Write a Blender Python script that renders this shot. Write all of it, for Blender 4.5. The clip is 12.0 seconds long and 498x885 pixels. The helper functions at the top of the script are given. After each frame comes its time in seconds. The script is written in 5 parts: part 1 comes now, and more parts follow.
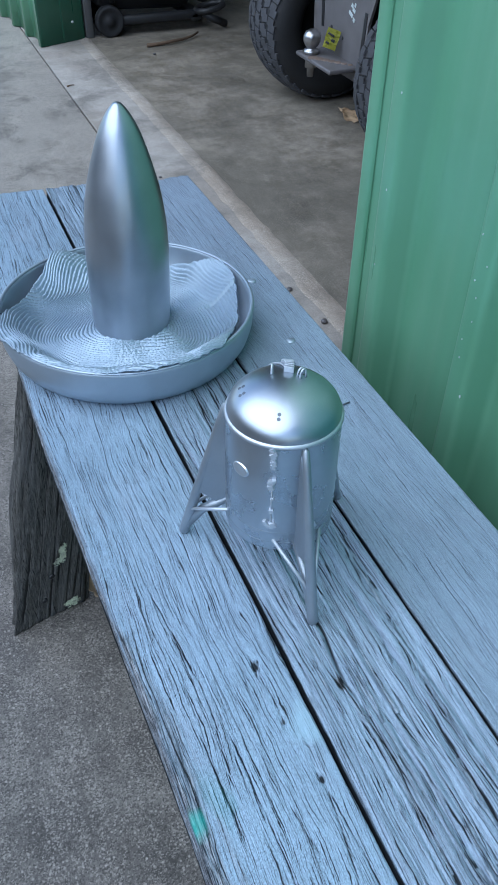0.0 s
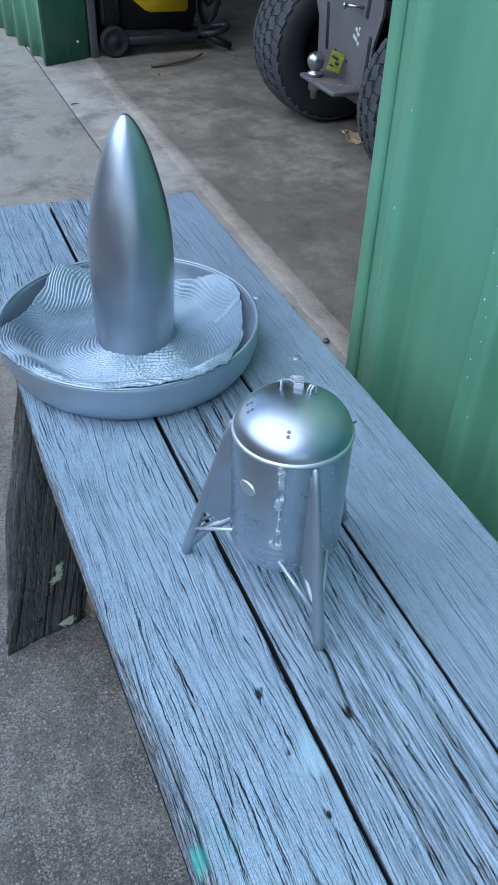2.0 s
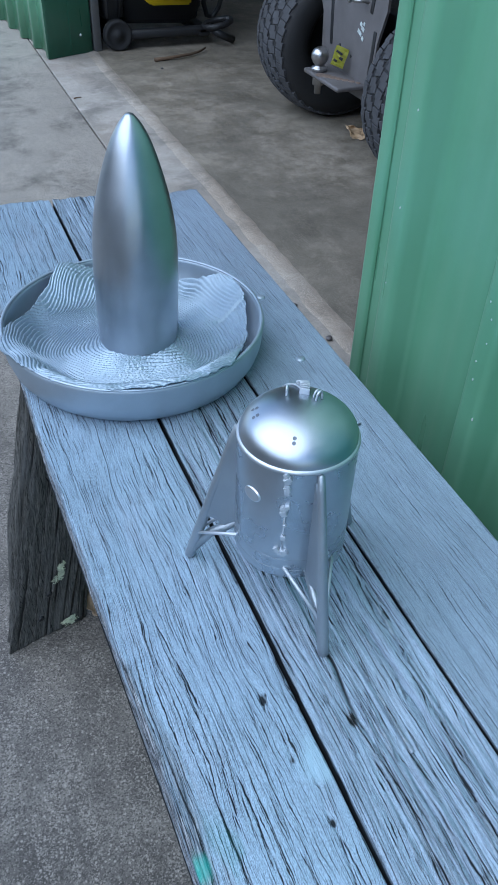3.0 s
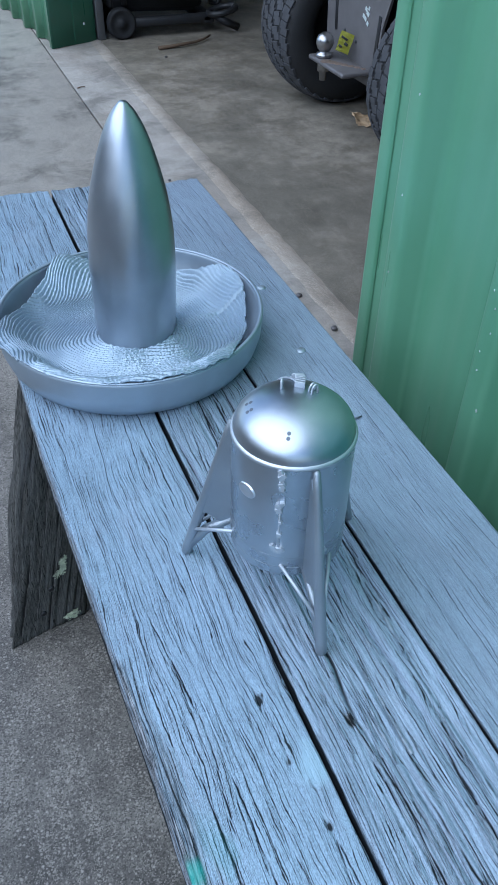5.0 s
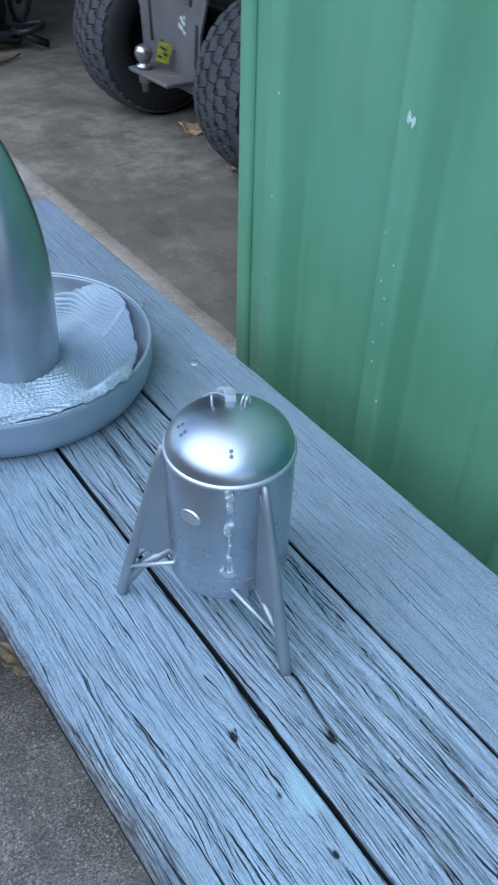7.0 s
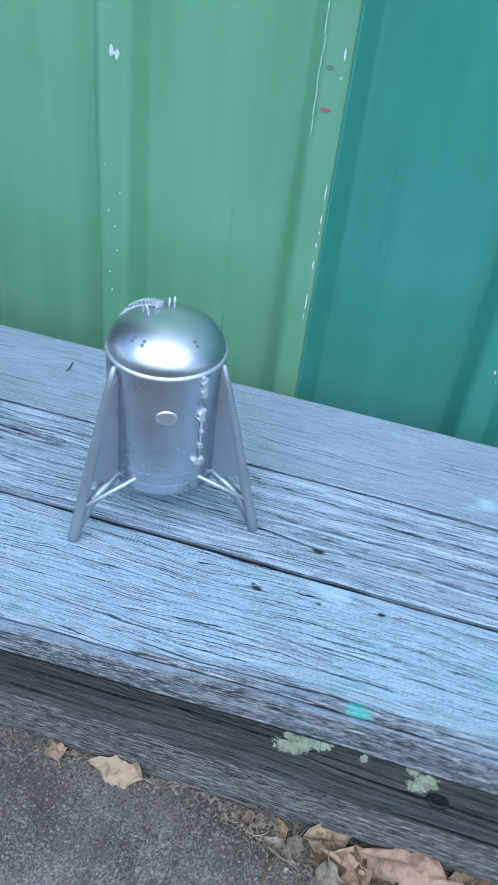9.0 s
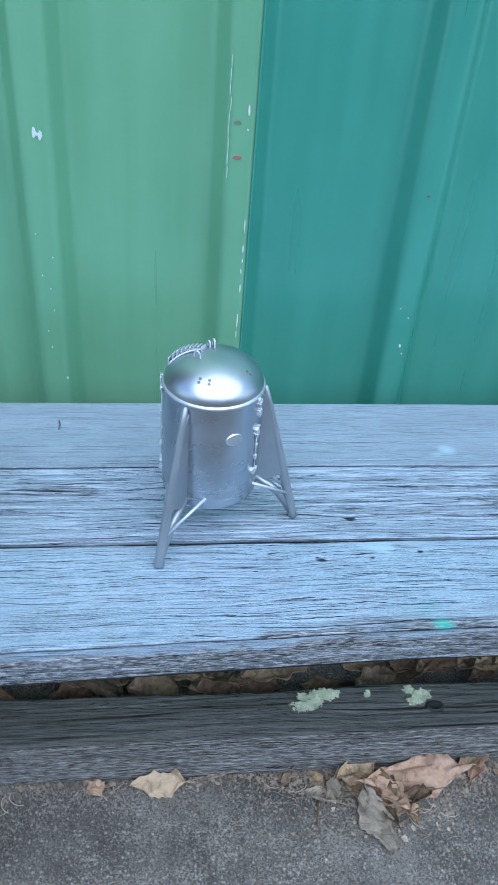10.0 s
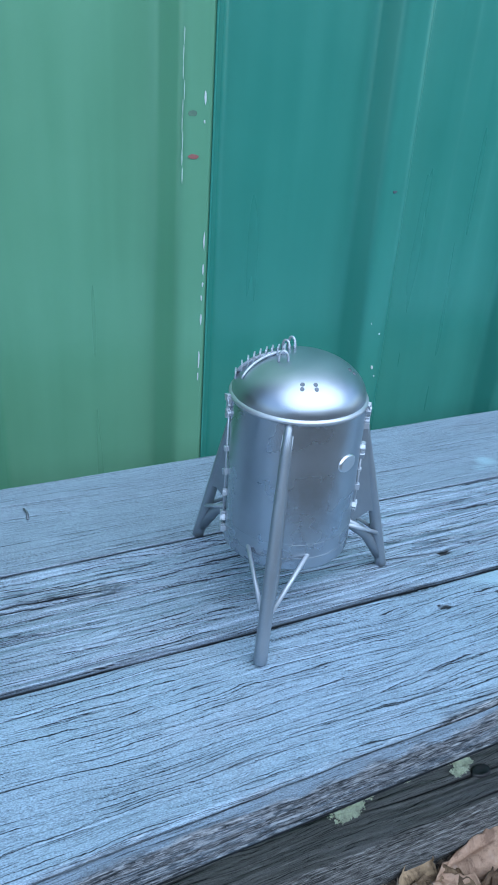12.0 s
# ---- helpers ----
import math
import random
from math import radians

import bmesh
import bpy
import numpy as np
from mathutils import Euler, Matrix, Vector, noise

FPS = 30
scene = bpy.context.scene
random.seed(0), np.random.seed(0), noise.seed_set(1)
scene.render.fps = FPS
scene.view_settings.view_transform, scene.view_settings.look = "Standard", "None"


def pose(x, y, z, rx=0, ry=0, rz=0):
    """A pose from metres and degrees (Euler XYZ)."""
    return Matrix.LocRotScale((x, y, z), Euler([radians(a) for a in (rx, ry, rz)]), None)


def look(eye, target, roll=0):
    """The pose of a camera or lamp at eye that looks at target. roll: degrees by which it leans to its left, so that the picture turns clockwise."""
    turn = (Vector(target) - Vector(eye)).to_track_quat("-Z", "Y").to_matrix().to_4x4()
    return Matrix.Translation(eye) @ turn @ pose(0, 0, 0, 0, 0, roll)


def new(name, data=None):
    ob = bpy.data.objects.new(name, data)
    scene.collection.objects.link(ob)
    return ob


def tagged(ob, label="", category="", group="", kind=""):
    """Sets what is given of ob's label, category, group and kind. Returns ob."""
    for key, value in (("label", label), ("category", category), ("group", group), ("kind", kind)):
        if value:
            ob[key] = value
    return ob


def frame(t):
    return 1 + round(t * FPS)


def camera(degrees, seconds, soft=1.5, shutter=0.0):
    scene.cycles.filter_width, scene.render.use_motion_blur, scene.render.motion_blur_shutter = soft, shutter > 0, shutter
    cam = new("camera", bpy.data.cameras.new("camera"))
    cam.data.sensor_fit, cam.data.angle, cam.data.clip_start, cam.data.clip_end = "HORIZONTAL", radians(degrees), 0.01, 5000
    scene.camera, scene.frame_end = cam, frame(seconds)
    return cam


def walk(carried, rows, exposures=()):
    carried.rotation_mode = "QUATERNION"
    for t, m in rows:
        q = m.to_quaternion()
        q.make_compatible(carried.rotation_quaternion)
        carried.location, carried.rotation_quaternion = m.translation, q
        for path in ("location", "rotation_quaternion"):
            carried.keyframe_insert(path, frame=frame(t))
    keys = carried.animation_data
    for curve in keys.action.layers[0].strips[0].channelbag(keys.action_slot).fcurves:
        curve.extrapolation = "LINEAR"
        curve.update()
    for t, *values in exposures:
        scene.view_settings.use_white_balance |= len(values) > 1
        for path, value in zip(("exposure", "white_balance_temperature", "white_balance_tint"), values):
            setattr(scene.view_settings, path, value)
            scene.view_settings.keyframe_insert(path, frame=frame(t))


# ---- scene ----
cam = camera(35.6, 12.0, soft=1.2, shutter=0.38)
PATH = [
    (0, (0.034, 0.093, 0.901), (0.624, 1.477, -0.417), 1.0),
    (0.5, (0.037, 0.104, 0.893), (0.643, 1.482, -0.424), 1.7),
    (1, (0.029, 0.106, 0.892), (0.635, 1.495, -0.413), 2.3),
    (1.5, (0.024, 0.109, 0.901), (0.625, 1.523, -0.379), 2.1),
    (2, (0.032, 0.106, 0.89), (0.642, 1.517, -0.39), 2.0),
    (2.5, (0.031, 0.112, 0.891), (0.643, 1.519, -0.392), 2.4),
    (4.5, (0.043, 0.115, 0.897), (0.609, 1.516, -0.413), 1.0),
    (5, (0.045, 0.12, 0.888), (0.621, 1.517, -0.423), 1.3),
    (5.5, (0.044, 0.133, 0.881), (0.614, 1.524, -0.438), 1.2),
    (6, (0.022, 0.13, 0.902), (0.661, 1.506, -0.402), 1.1),
    (6.5, (-0.012, 0.118, 0.911), (0.748, 1.454, -0.369), 1.2),
    (7, (0.017, 0.161, 0.874), (0.914, 1.406, -0.409), 1.7),
    (7.5, (-0.016, 0.172, 0.828), (1.061, 1.279, -0.443), 3.4),
    (7.7, (-0.055, 0.163, 0.831), (1.131, 1.156, -0.436), 4.0),
    (9.3, (-0.23, 0.368, 0.871), (1.333, 0.489, -0.371), 7.7),
    (9.5, (-0.262, 0.409, 0.888), (1.317, 0.401, -0.339), 7.4),
    (10, (-0.283, 0.49, 0.898), (1.302, 0.253, -0.298), 5.0),
    (10.5, (-0.213, 0.56, 0.883), (1.355, 0.14, -0.286), 5.2),
    (11, (-0.173, 0.607, 0.83), (1.383, -0.025, -0.255), 4.9),
    (11.5, (-0.147, 0.635, 0.766), (1.425, -0.109, -0.221), 3.6),
    (12, (-0.136, 0.644, 0.764), (1.448, -0.128, -0.183), 4.1),
]
walk(cam, [(t, look(eye, target, roll)) for t, eye, target, roll in PATH], [(0.0, 1.05, 6380, 11), (7.0, 1.04, 6300, 11), (9.5, 1.44, 6450, 11), (10.5, 1.32, 6320, 10), (12.0, 1.1, 6180, 9)])

# ---- sky and light ----
world = bpy.data.worlds.new("sky")
scene.world = world
world.use_nodes = True
wt = world.node_tree
sky = wt.nodes.new("ShaderNodeTexSky")
sky.sky_type = "NISHITA"
sky.sun_disc = False
sky.sun_elevation = radians(54)
sky.sun_rotation = radians(268)
sky.air_density = 1.0
sky.dust_density = 0.1
sky.ozone_density = 3.5
wt.nodes["Background"].inputs["Strength"].default_value = 0.12
wt.links.new(sky.outputs["Color"], wt.nodes["Background"].inputs["Color"])

sun_data = bpy.data.lights.new("sun", "SUN")
sun_data.energy = 2.1
sun_data.angle = radians(90)
sun_data.color = (0.84, 0.93, 1.0)
sun = new("sun", sun_data)
sun.matrix_world = look((-4.4, -0.3, 6.0), (0.2, 0.4, 0.45))


# ---- materials ----
def material(name):
    m = bpy.data.materials.new(name)
    m.use_nodes = True
    return m, m.node_tree, m.node_tree.nodes["Principled BSDF"]


def put(nt, kind, **values):
    n = nt.nodes.new(kind)
    for key, value in values.items():
        n.inputs[key.replace("_", " ")].default_value = value
    return n


def coords(nt, scale=(1, 1, 1), space="Object"):
    tc = nt.nodes.new("ShaderNodeTexCoord")
    mp = nt.nodes.new("ShaderNodeMapping")
    mp.inputs["Scale"].default_value = scale
    nt.links.new(tc.outputs[space], mp.inputs["Vector"])
    return mp.outputs["Vector"]


def noise_tex(nt, vec, scale, detail=4.0, rough=0.55, distort=0.0):
    n = put(nt, "ShaderNodeTexNoise", Scale=scale, Detail=detail, Roughness=rough, Distortion=distort)
    nt.links.new(vec, n.inputs["Vector"])
    return n.outputs["Fac"]


def ramp(nt, fac, *stops):
    r = nt.nodes.new("ShaderNodeValToRGB")
    els = r.color_ramp.elements
    while len(els) < len(stops):
        els.new(0.5)
    for el, (p, c) in zip(els, stops):
        el.position = p
        el.color = (*c, 1) if isinstance(c, tuple) else (c, c, c, 1)
    nt.links.new(fac, r.inputs["Fac"])
    return r.outputs["Color"]


def mix(nt, fac, a, b, blend="MIX"):
    n = nt.nodes.new("ShaderNodeMix")
    n.data_type, n.blend_type = "RGBA", blend
    for sock, value in (("Factor_Float", fac), ("A_Color", a), ("B_Color", b)):
        s = next(i for i in n.inputs if i.identifier == sock)
        if isinstance(value, (int, float)):
            s.default_value = value
        elif isinstance(value, tuple):
            s.default_value = (*value, 1)
        else:
            nt.links.new(value, s)
    return next(o for o in n.outputs if o.identifier == "Result_Color")


def maths(nt, op, a, b=0.0, clamp=False):
    n = nt.nodes.new("ShaderNodeMath")
    n.operation, n.use_clamp = op, clamp
    for s, value in zip(n.inputs, (a, b)):
        if isinstance(value, (int, float)):
            s.default_value = value
        else:
            nt.links.new(value, s)
    return n.outputs["Value"]


def bump(nt, bsdf, height, strength, distance):
    b = put(nt, "ShaderNodeBump", Strength=strength, Distance=distance)
    nt.links.new(height, b.inputs["Height"])
    nt.links.new(b.outputs["Normal"], bsdf.inputs["Normal"])
    return b


def simple(name, color, rough=0.5, metal=0.0, vary=0.15, grain=60.0, depth=0.0004, relief=0.3):
    """A surface of one colour with mottling at two scales, uneven gloss and fine relief."""
    m, nt, bs = material(name)
    v = coords(nt)
    big = noise_tex(nt, v, grain * 0.12, 3)
    fine = noise_tex(nt, v, grain, 5, 0.65)
    both = maths(nt, "ADD", maths(nt, "MULTIPLY", big, 0.6), maths(nt, "MULTIPLY", fine, 0.4))
    dark = tuple(c * (1 - vary) for c in color)
    light = tuple(min(1, c * (1 + vary)) for c in color)
    nt.links.new(ramp(nt, both, (0.3, dark), (0.7, light)), bs.inputs["Base Color"])
    r = ramp(nt, fine, (0.25, max(0.03, rough - 0.08)), (0.75, min(1, rough + 0.08)))
    nt.links.new(r, bs.inputs["Roughness"])
    bs.inputs["Metallic"].default_value = metal
    bump(nt, bs, fine, relief, depth)
    return m


def weathered_wood(name, paint, bare_dark, bare_light, metal, split=1.0, broad=1.0, dense=0.0):
    """Old timber under a thin coat of sprayed paint; 'wear' holds bare wood, teal spots, pale spots and sawn sides;
    'split' holds cracks and painted-in gap shade.
    """
    m, nt, bs = material(name)
    grain = noise_tex(nt, coords(nt, (1, 0.03, 1)), 1300, 4, 0.7)
    streak = noise_tex(nt, coords(nt, (1, 0.04, 1)), 330, 4, 0.6, 0.15)
    blotch = noise_tex(nt, coords(nt, (1, 0.4, 1)), 18, 5, 0.65)
    speck = noise_tex(nt, coords(nt, (1, 0.4, 1)), 2300, 2, 0.6)
    jitter = noise_tex(nt, coords(nt, (1, 0.35, 1)), 700, 3, 0.7)
    waver = noise_tex(nt, coords(nt, (1, 0.28, 1)), 20, 3, 0.55)
    wobble = noise_tex(nt, coords(nt, (1, 0.3, 1)), 170, 3, 0.6)

    def hairlines(scale, length, width, seed, keep):
        # thin drying splits along the grain: unevenly spaced lines that open and close again
        xyz = nt.nodes.new("ShaderNodeSeparateXYZ")
        nt.links.new(coords(nt), xyz.inputs["Vector"])
        x = maths(nt, "ADD", xyz.outputs["X"], maths(nt, "MULTIPLY", xyz.outputs["Z"], 1.3))
        x = maths(nt, "ADD", x, maths(nt, "MULTIPLY", waver, 0.022))
        x = maths(nt, "ADD", maths(nt, "ADD", x, maths(nt, "MULTIPLY", wobble, 0.0018)), maths(nt, "ADD", seed, maths(nt, "MULTIPLY", jitter, 0.0011)))
        vor = nt.nodes.new("ShaderNodeTexVoronoi")
        vor.voronoi_dimensions, vor.feature = "1D", "DISTANCE_TO_EDGE"
        vor.inputs["Scale"].default_value = scale
        nt.links.new(x, vor.inputs["W"])
        v = nt.nodes.new("ShaderNodeCombineXYZ")
        nt.links.new(maths(nt, "MULTIPLY", x, scale * 1.6), v.inputs["X"])
        nt.links.new(maths(nt, "MULTIPLY", xyz.outputs["Y"], 1.0 / length), v.inputs["Y"])
        open_ = ramp(nt, noise_tex(nt, v.outputs["Vector"], 1.0, 3, 0.6), (keep, 0.0), (keep + 0.16, 1.0))
        edge = maths(nt, "SUBTRACT", maths(nt, "MULTIPLY", open_, width * scale), vor.outputs["Distance"])
        return maths(nt, "MULTIPLY", edge, 5.5 / (width * scale), True)

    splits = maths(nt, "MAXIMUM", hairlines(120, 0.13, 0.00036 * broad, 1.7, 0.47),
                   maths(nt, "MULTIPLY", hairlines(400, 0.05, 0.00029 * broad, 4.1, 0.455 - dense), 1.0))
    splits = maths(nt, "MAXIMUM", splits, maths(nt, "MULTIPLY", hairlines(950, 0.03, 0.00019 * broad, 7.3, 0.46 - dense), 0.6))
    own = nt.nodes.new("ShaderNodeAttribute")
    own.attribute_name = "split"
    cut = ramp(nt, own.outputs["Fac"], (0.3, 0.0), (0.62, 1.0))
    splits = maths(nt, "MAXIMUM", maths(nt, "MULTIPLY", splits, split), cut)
    att = nt.nodes.new("ShaderNodeAttribute")
    att.attribute_name = "wear"
    sep = nt.nodes.new("ShaderNodeSeparateColor")
    nt.links.new(att.outputs["Color"], sep.inputs["Color"])
    lo = tuple(c * 0.84 for c in paint)
    hi = tuple(min(1, c * 1.16) for c in paint)
    coat = ramp(nt, blotch, (0.28, lo), (0.5, paint), (0.75, hi))
    thin = noise_tex(nt, coords(nt, (1, 0.3, 1)), 34, 6, 0.7, 0.3)
    grey = sum(paint) / 3
    coat = mix(nt, ramp(nt, thin, (0.5, 0.0), (0.66, 0.35)), coat, (grey * 0.86, grey * 0.95, grey * 1.14))
    coat = mix(nt, maths(nt, "MULTIPLY", ramp(nt, speck, (0.51, 0.0), (0.62, 1.0)), 0.5), coat, tuple(min(1, c * 1.45) for c in paint))
    coat = mix(nt, maths(nt, "MULTIPLY", ramp(nt, speck, (0.38, 1.0), (0.49, 0.0)), 0.65), coat, tuple(c * 0.5 for c in paint))
    coat = mix(nt, maths(nt, "MULTIPLY", ramp(nt, grain, (0.3, 1.0), (0.42, 0.0)), 0.4), coat, tuple(c * 0.55 for c in paint))
    fibre = noise_tex(nt, coords(nt, (1, 0.07, 1)), 1000, 4, 0.65)
    tone = maths(nt, "ADD", maths(nt, "MULTIPLY", fibre, 0.75), maths(nt, "MULTIPLY", streak, 0.25))
    wood = ramp(nt, tone, (0.43, bare_dark), (0.6, bare_light))
    worn = maths(nt, "ADD", sep.outputs["Red"], maths(nt, "MULTIPLY", maths(nt, "SUBTRACT", grain, 0.5), 0.9))
    worn = ramp(nt, worn, (0.3, 0.0), (0.75, 1.0))
    col = mix(nt, worn, coat, wood)
    # sawn sides: short open pores and pale fibres
    pore = noise_tex(nt, coords(nt, (1, 0.17, 1)), 760, 5, 0.8)
    pored = maths(nt, "MULTIPLY", ramp(nt, pore, (0.45, 1.0), (0.5, 0.0)), att.outputs["Alpha"])
    col = mix(nt, maths(nt, "MULTIPLY", ramp(nt, pore, (0.52, 0.0), (0.6, 0.8)), att.outputs["Alpha"]), col, tuple(min(1, c * 1.25) for c in bare_light))
    col = mix(nt, maths(nt, "MULTIPLY", pored, 0.44), col, tuple(c * 0.7 for c in bare_dark))
    # splits go near black: the shade inside them is part of this colour
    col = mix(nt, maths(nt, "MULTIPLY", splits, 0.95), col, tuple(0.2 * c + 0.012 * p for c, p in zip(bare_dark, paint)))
    bs.inputs["Specular IOR Level"].default_value = 0.25
    col = mix(nt, sep.outputs["Green"], col, (0.02, 0.42, 0.36))
    col = mix(nt, sep.outputs["Blue"], col, (0.42, 0.62, 0.72))
    nt.links.new(col, bs.inputs["Base Color"])
    nt.links.new(ramp(nt, worn, (0.0, 0.55), (1.0, 0.85)), bs.inputs["Roughness"])
    nt.links.new(maths(nt, "MULTIPLY", maths(nt, "SUBTRACT", 1.0, worn), metal), bs.inputs["Metallic"])
    h = maths(nt, "ADD", maths(nt, "MULTIPLY", streak, 0.16), maths(nt, "MULTIPLY", grain, 0.16))
    h = maths(nt, "ADD", h, maths(nt, "MULTIPLY", speck, 0.5))
    h = maths(nt, "ADD", h, maths(nt, "MULTIPLY", maths(nt, "MULTIPLY", fibre, worn), 0.8))
    h = maths(nt, "SUBTRACT", h, maths(nt, "MULTIPLY", splits, 0.6))
    h = maths(nt, "SUBTRACT", h, maths(nt, "MULTIPLY", pored, 0.7))
    bump(nt, bs, h, 0.7, 0.0009)
    return m


def concrete(name, dark, light, stain, aggregate, far=None, blot=0.0, sandy=1.0):
    """Worn concrete: clouds, stains, sharp sand, clustered pale grit and dark pits."""
    m, nt, bs = material(name)
    v = coords(nt)
    cloud = noise_tex(nt, v, 1.6, 5, 0.62, 0.6)
    patch = noise_tex(nt, v, 11, 8, 0.72)
    grain = nt.nodes.new("ShaderNodeTexVoronoi")
    grain.inputs["Scale"].default_value = 620
    nt.links.new(v, grain.inputs["Vector"])
    one = nt.nodes.new("ShaderNodeSeparateColor")
    nt.links.new(grain.outputs["Color"], one.inputs["Color"])
    sand = maths(nt, "ADD", maths(nt, "MULTIPLY", one.outputs["Red"], 0.45), maths(nt, "MULTIPLY", noise_tex(nt, v, 330, 4, 0.8), 0.55))
    grit = noise_tex(nt, v, 260, 6, 0.8, 0.3)
    cluster = noise_tex(nt, coords(nt, (1, 0.45, 1)), 30, 6, 0.75, 0.4)
    trail = noise_tex(nt, coords(nt, (1.6, 0.22, 1)), 26, 6, 0.7, 0.2)
    base = ramp(nt, patch, (0.38, dark), (0.62, light))
    base = mix(nt, ramp(nt, cloud, (0.45, 0.0), (0.6, 0.7)), base, stain)
    if far is not None:
        # paler down the yard, with an uneven border; colour holds the bench-side shade
        xyz = nt.nodes.new("ShaderNodeSeparateXYZ")
        nt.links.new(v, xyz.inputs["Vector"])
        reach = maths(nt, "ADD", xyz.outputs["Y"], maths(nt, "MULTIPLY", cloud, 1.6))
        reach = ramp(nt, maths(nt, "MULTIPLY", reach, 0.2), (0.3, 0.0), (0.6, 1.0))
        base = mix(nt, reach, base, ramp(nt, patch, (0.3, tuple(c * 0.8 for c in far)), (0.7, tuple(c * 1.2 for c in far))))
    blots = noise_tex(nt, v, 4.5, 8, 0.72, 0.25)
    base = mix(nt, maths(nt, "MULTIPLY", ramp(nt, blots, (0.36, 1.0), (0.5, 0.0)), blot), base, tuple(c * 0.55 for c in dark))
    base = mix(nt, maths(nt, "MULTIPLY", ramp(nt, blots, (0.56, 0.0), (0.68, 1.0)), blot * 0.6), base, tuple(min(1, c * 1.3) for c in light))
    base = mix(nt, ramp(nt, sand, (0.3, 0.85 * sandy), (0.46, 0.0)), base, tuple(c * 0.35 for c in dark))
    base = mix(nt, ramp(nt, sand, (0.6, 0.0), (0.76, 0.65 * sandy)), base, tuple(min(1, c * 1.6) for c in light))
    lots = maths(nt, "ADD", maths(nt, "MULTIPLY", cluster, 0.55), maths(nt, "MULTIPLY", trail, 0.45))
    pale = maths(nt, "ADD", grit, maths(nt, "MULTIPLY", maths(nt, "SUBTRACT", lots, 0.5), 1.5))
    pale = maths(nt, "MULTIPLY", ramp(nt, pale, (0.5, 0.0), (0.6, 1.0)), ramp(nt, sand, (0.46, 0.05), (0.58, 1.0)))
    base = mix(nt, maths(nt, "MULTIPLY", pale, aggregate), base, tuple(min(1, c * 2.0) for c in light))
    # single pale stones worn bare
    stone = nt.nodes.new("ShaderNodeTexVoronoi")
    stone.inputs["Scale"].default_value = 210
    nt.links.new(v, stone.inputs["Vector"])
    pick = nt.nodes.new("ShaderNodeSeparateColor")
    nt.links.new(stone.outputs["Color"], pick.inputs["Color"])
    few = maths(nt, "ADD", pick.outputs["Red"], maths(nt, "MULTIPLY", maths(nt, "SUBTRACT", lots, 0.5), 0.9))
    bare = maths(nt, "MULTIPLY", ramp(nt, stone.outputs["Distance"], (0.22, 1.0), (0.4, 0.0)), ramp(nt, few, (0.74, 0.0), (0.8, 1.0)))
    base = mix(nt, maths(nt, "MULTIPLY", bare, min(1.0, aggregate * 1.6 * sandy ** 2)), base, tuple(min(1, c * 2.6) for c in light))
    pits = ramp(nt, noise_tex(nt, v, 190, 3, 0.6), (0.28, 1.0), (0.35, 0.0))
    base = mix(nt, maths(nt, "MULTIPLY", pits, 0.85 * sandy), base, tuple(c * 0.25 for c in dark))
    nt.links.new(base, bs.inputs["Base Color"])
    nt.links.new(ramp(nt, patch, (0.3, 0.6), (0.7, 0.88)), bs.inputs["Roughness"])
    hgt = maths(nt, "SUBTRACT", maths(nt, "ADD", sand, maths(nt, "MULTIPLY", pale, 0.4)), pits)
    bump(nt, bs, hgt, 0.36, 0.001)
    return m


def steel_sheet(name, color, faded, metal=0.15):
    """Painted roofing steel: smooth, slightly chalky, with faint dust and runs down its length."""
    m, nt, bs = material(name)
    v = coords(nt)
    chalk = noise_tex(nt, v, 5, 4, 0.55)
    runs = noise_tex(nt, coords(nt, (1, 1, 0.06)), 40, 2, 0.5)
    f = maths(nt, "ADD", maths(nt, "MULTIPLY", chalk, 0.6), maths(nt, "MULTIPLY", runs, 0.4))
    col = ramp(nt, f, (0.3, color), (0.72, faded))
    nt.links.new(col, bs.inputs["Base Color"])
    nt.links.new(ramp(nt, runs, (0.3, 0.27), (0.7, 0.33)), bs.inputs["Roughness"])
    bs.inputs["Specular IOR Level"].default_value = 0.8
    bs.inputs["Metallic"].default_value = metal
    bump(nt, bs, chalk, 0.25, 0.002)
    return m


def silver(name, color, rough, speckle, metal=0.9, relief=0.12, layers=0.0):
    """Sprayed aluminium paint with a fine orange-peel; 'layers' adds the level print lines of an upright shell."""
    m, nt, bs = material(name)
    v = coords(nt)
    fine = noise_tex(nt, v, 1400, 3, 0.6)
    cloud = noise_tex(nt, v, 30, 4, 0.55)
    col = ramp(nt, cloud, (0.3, tuple(c * 0.86 for c in color)), (0.7, color))
    col = mix(nt, ramp(nt, fine, (0.6, 0.0), (0.78, speckle)), col, tuple(min(1, c * 1.25) for c in color))
    nt.links.new(col, bs.inputs["Base Color"])
    nt.links.new(ramp(nt, cloud, (0.25, rough - 0.05), (0.75, rough + 0.07)), bs.inputs["Roughness"])
    bs.inputs["Metallic"].default_value = metal
    height = fine
    if layers:
        # level print lines spread gleams up and down
        along = nt.nodes.new("ShaderNodeTangent")
        along.direction_type, along.axis = "RADIAL", "Z"
        nt.links.new(along.outputs["Tangent"], bs.inputs["Tangent"])
        bs.inputs["Anisotropic"].default_value = layers
        bs.inputs["Anisotropic Rotation"].default_value = 0.25
        lines = noise_tex(nt, coords(nt, (0.12, 0.12, 1)), 1500, 2, 0.6)
        height = maths(nt, "ADD", fine, maths(nt, "MULTIPLY", lines, 0.6))
    bump(nt, bs, height, relief, 0.0004)
    return m


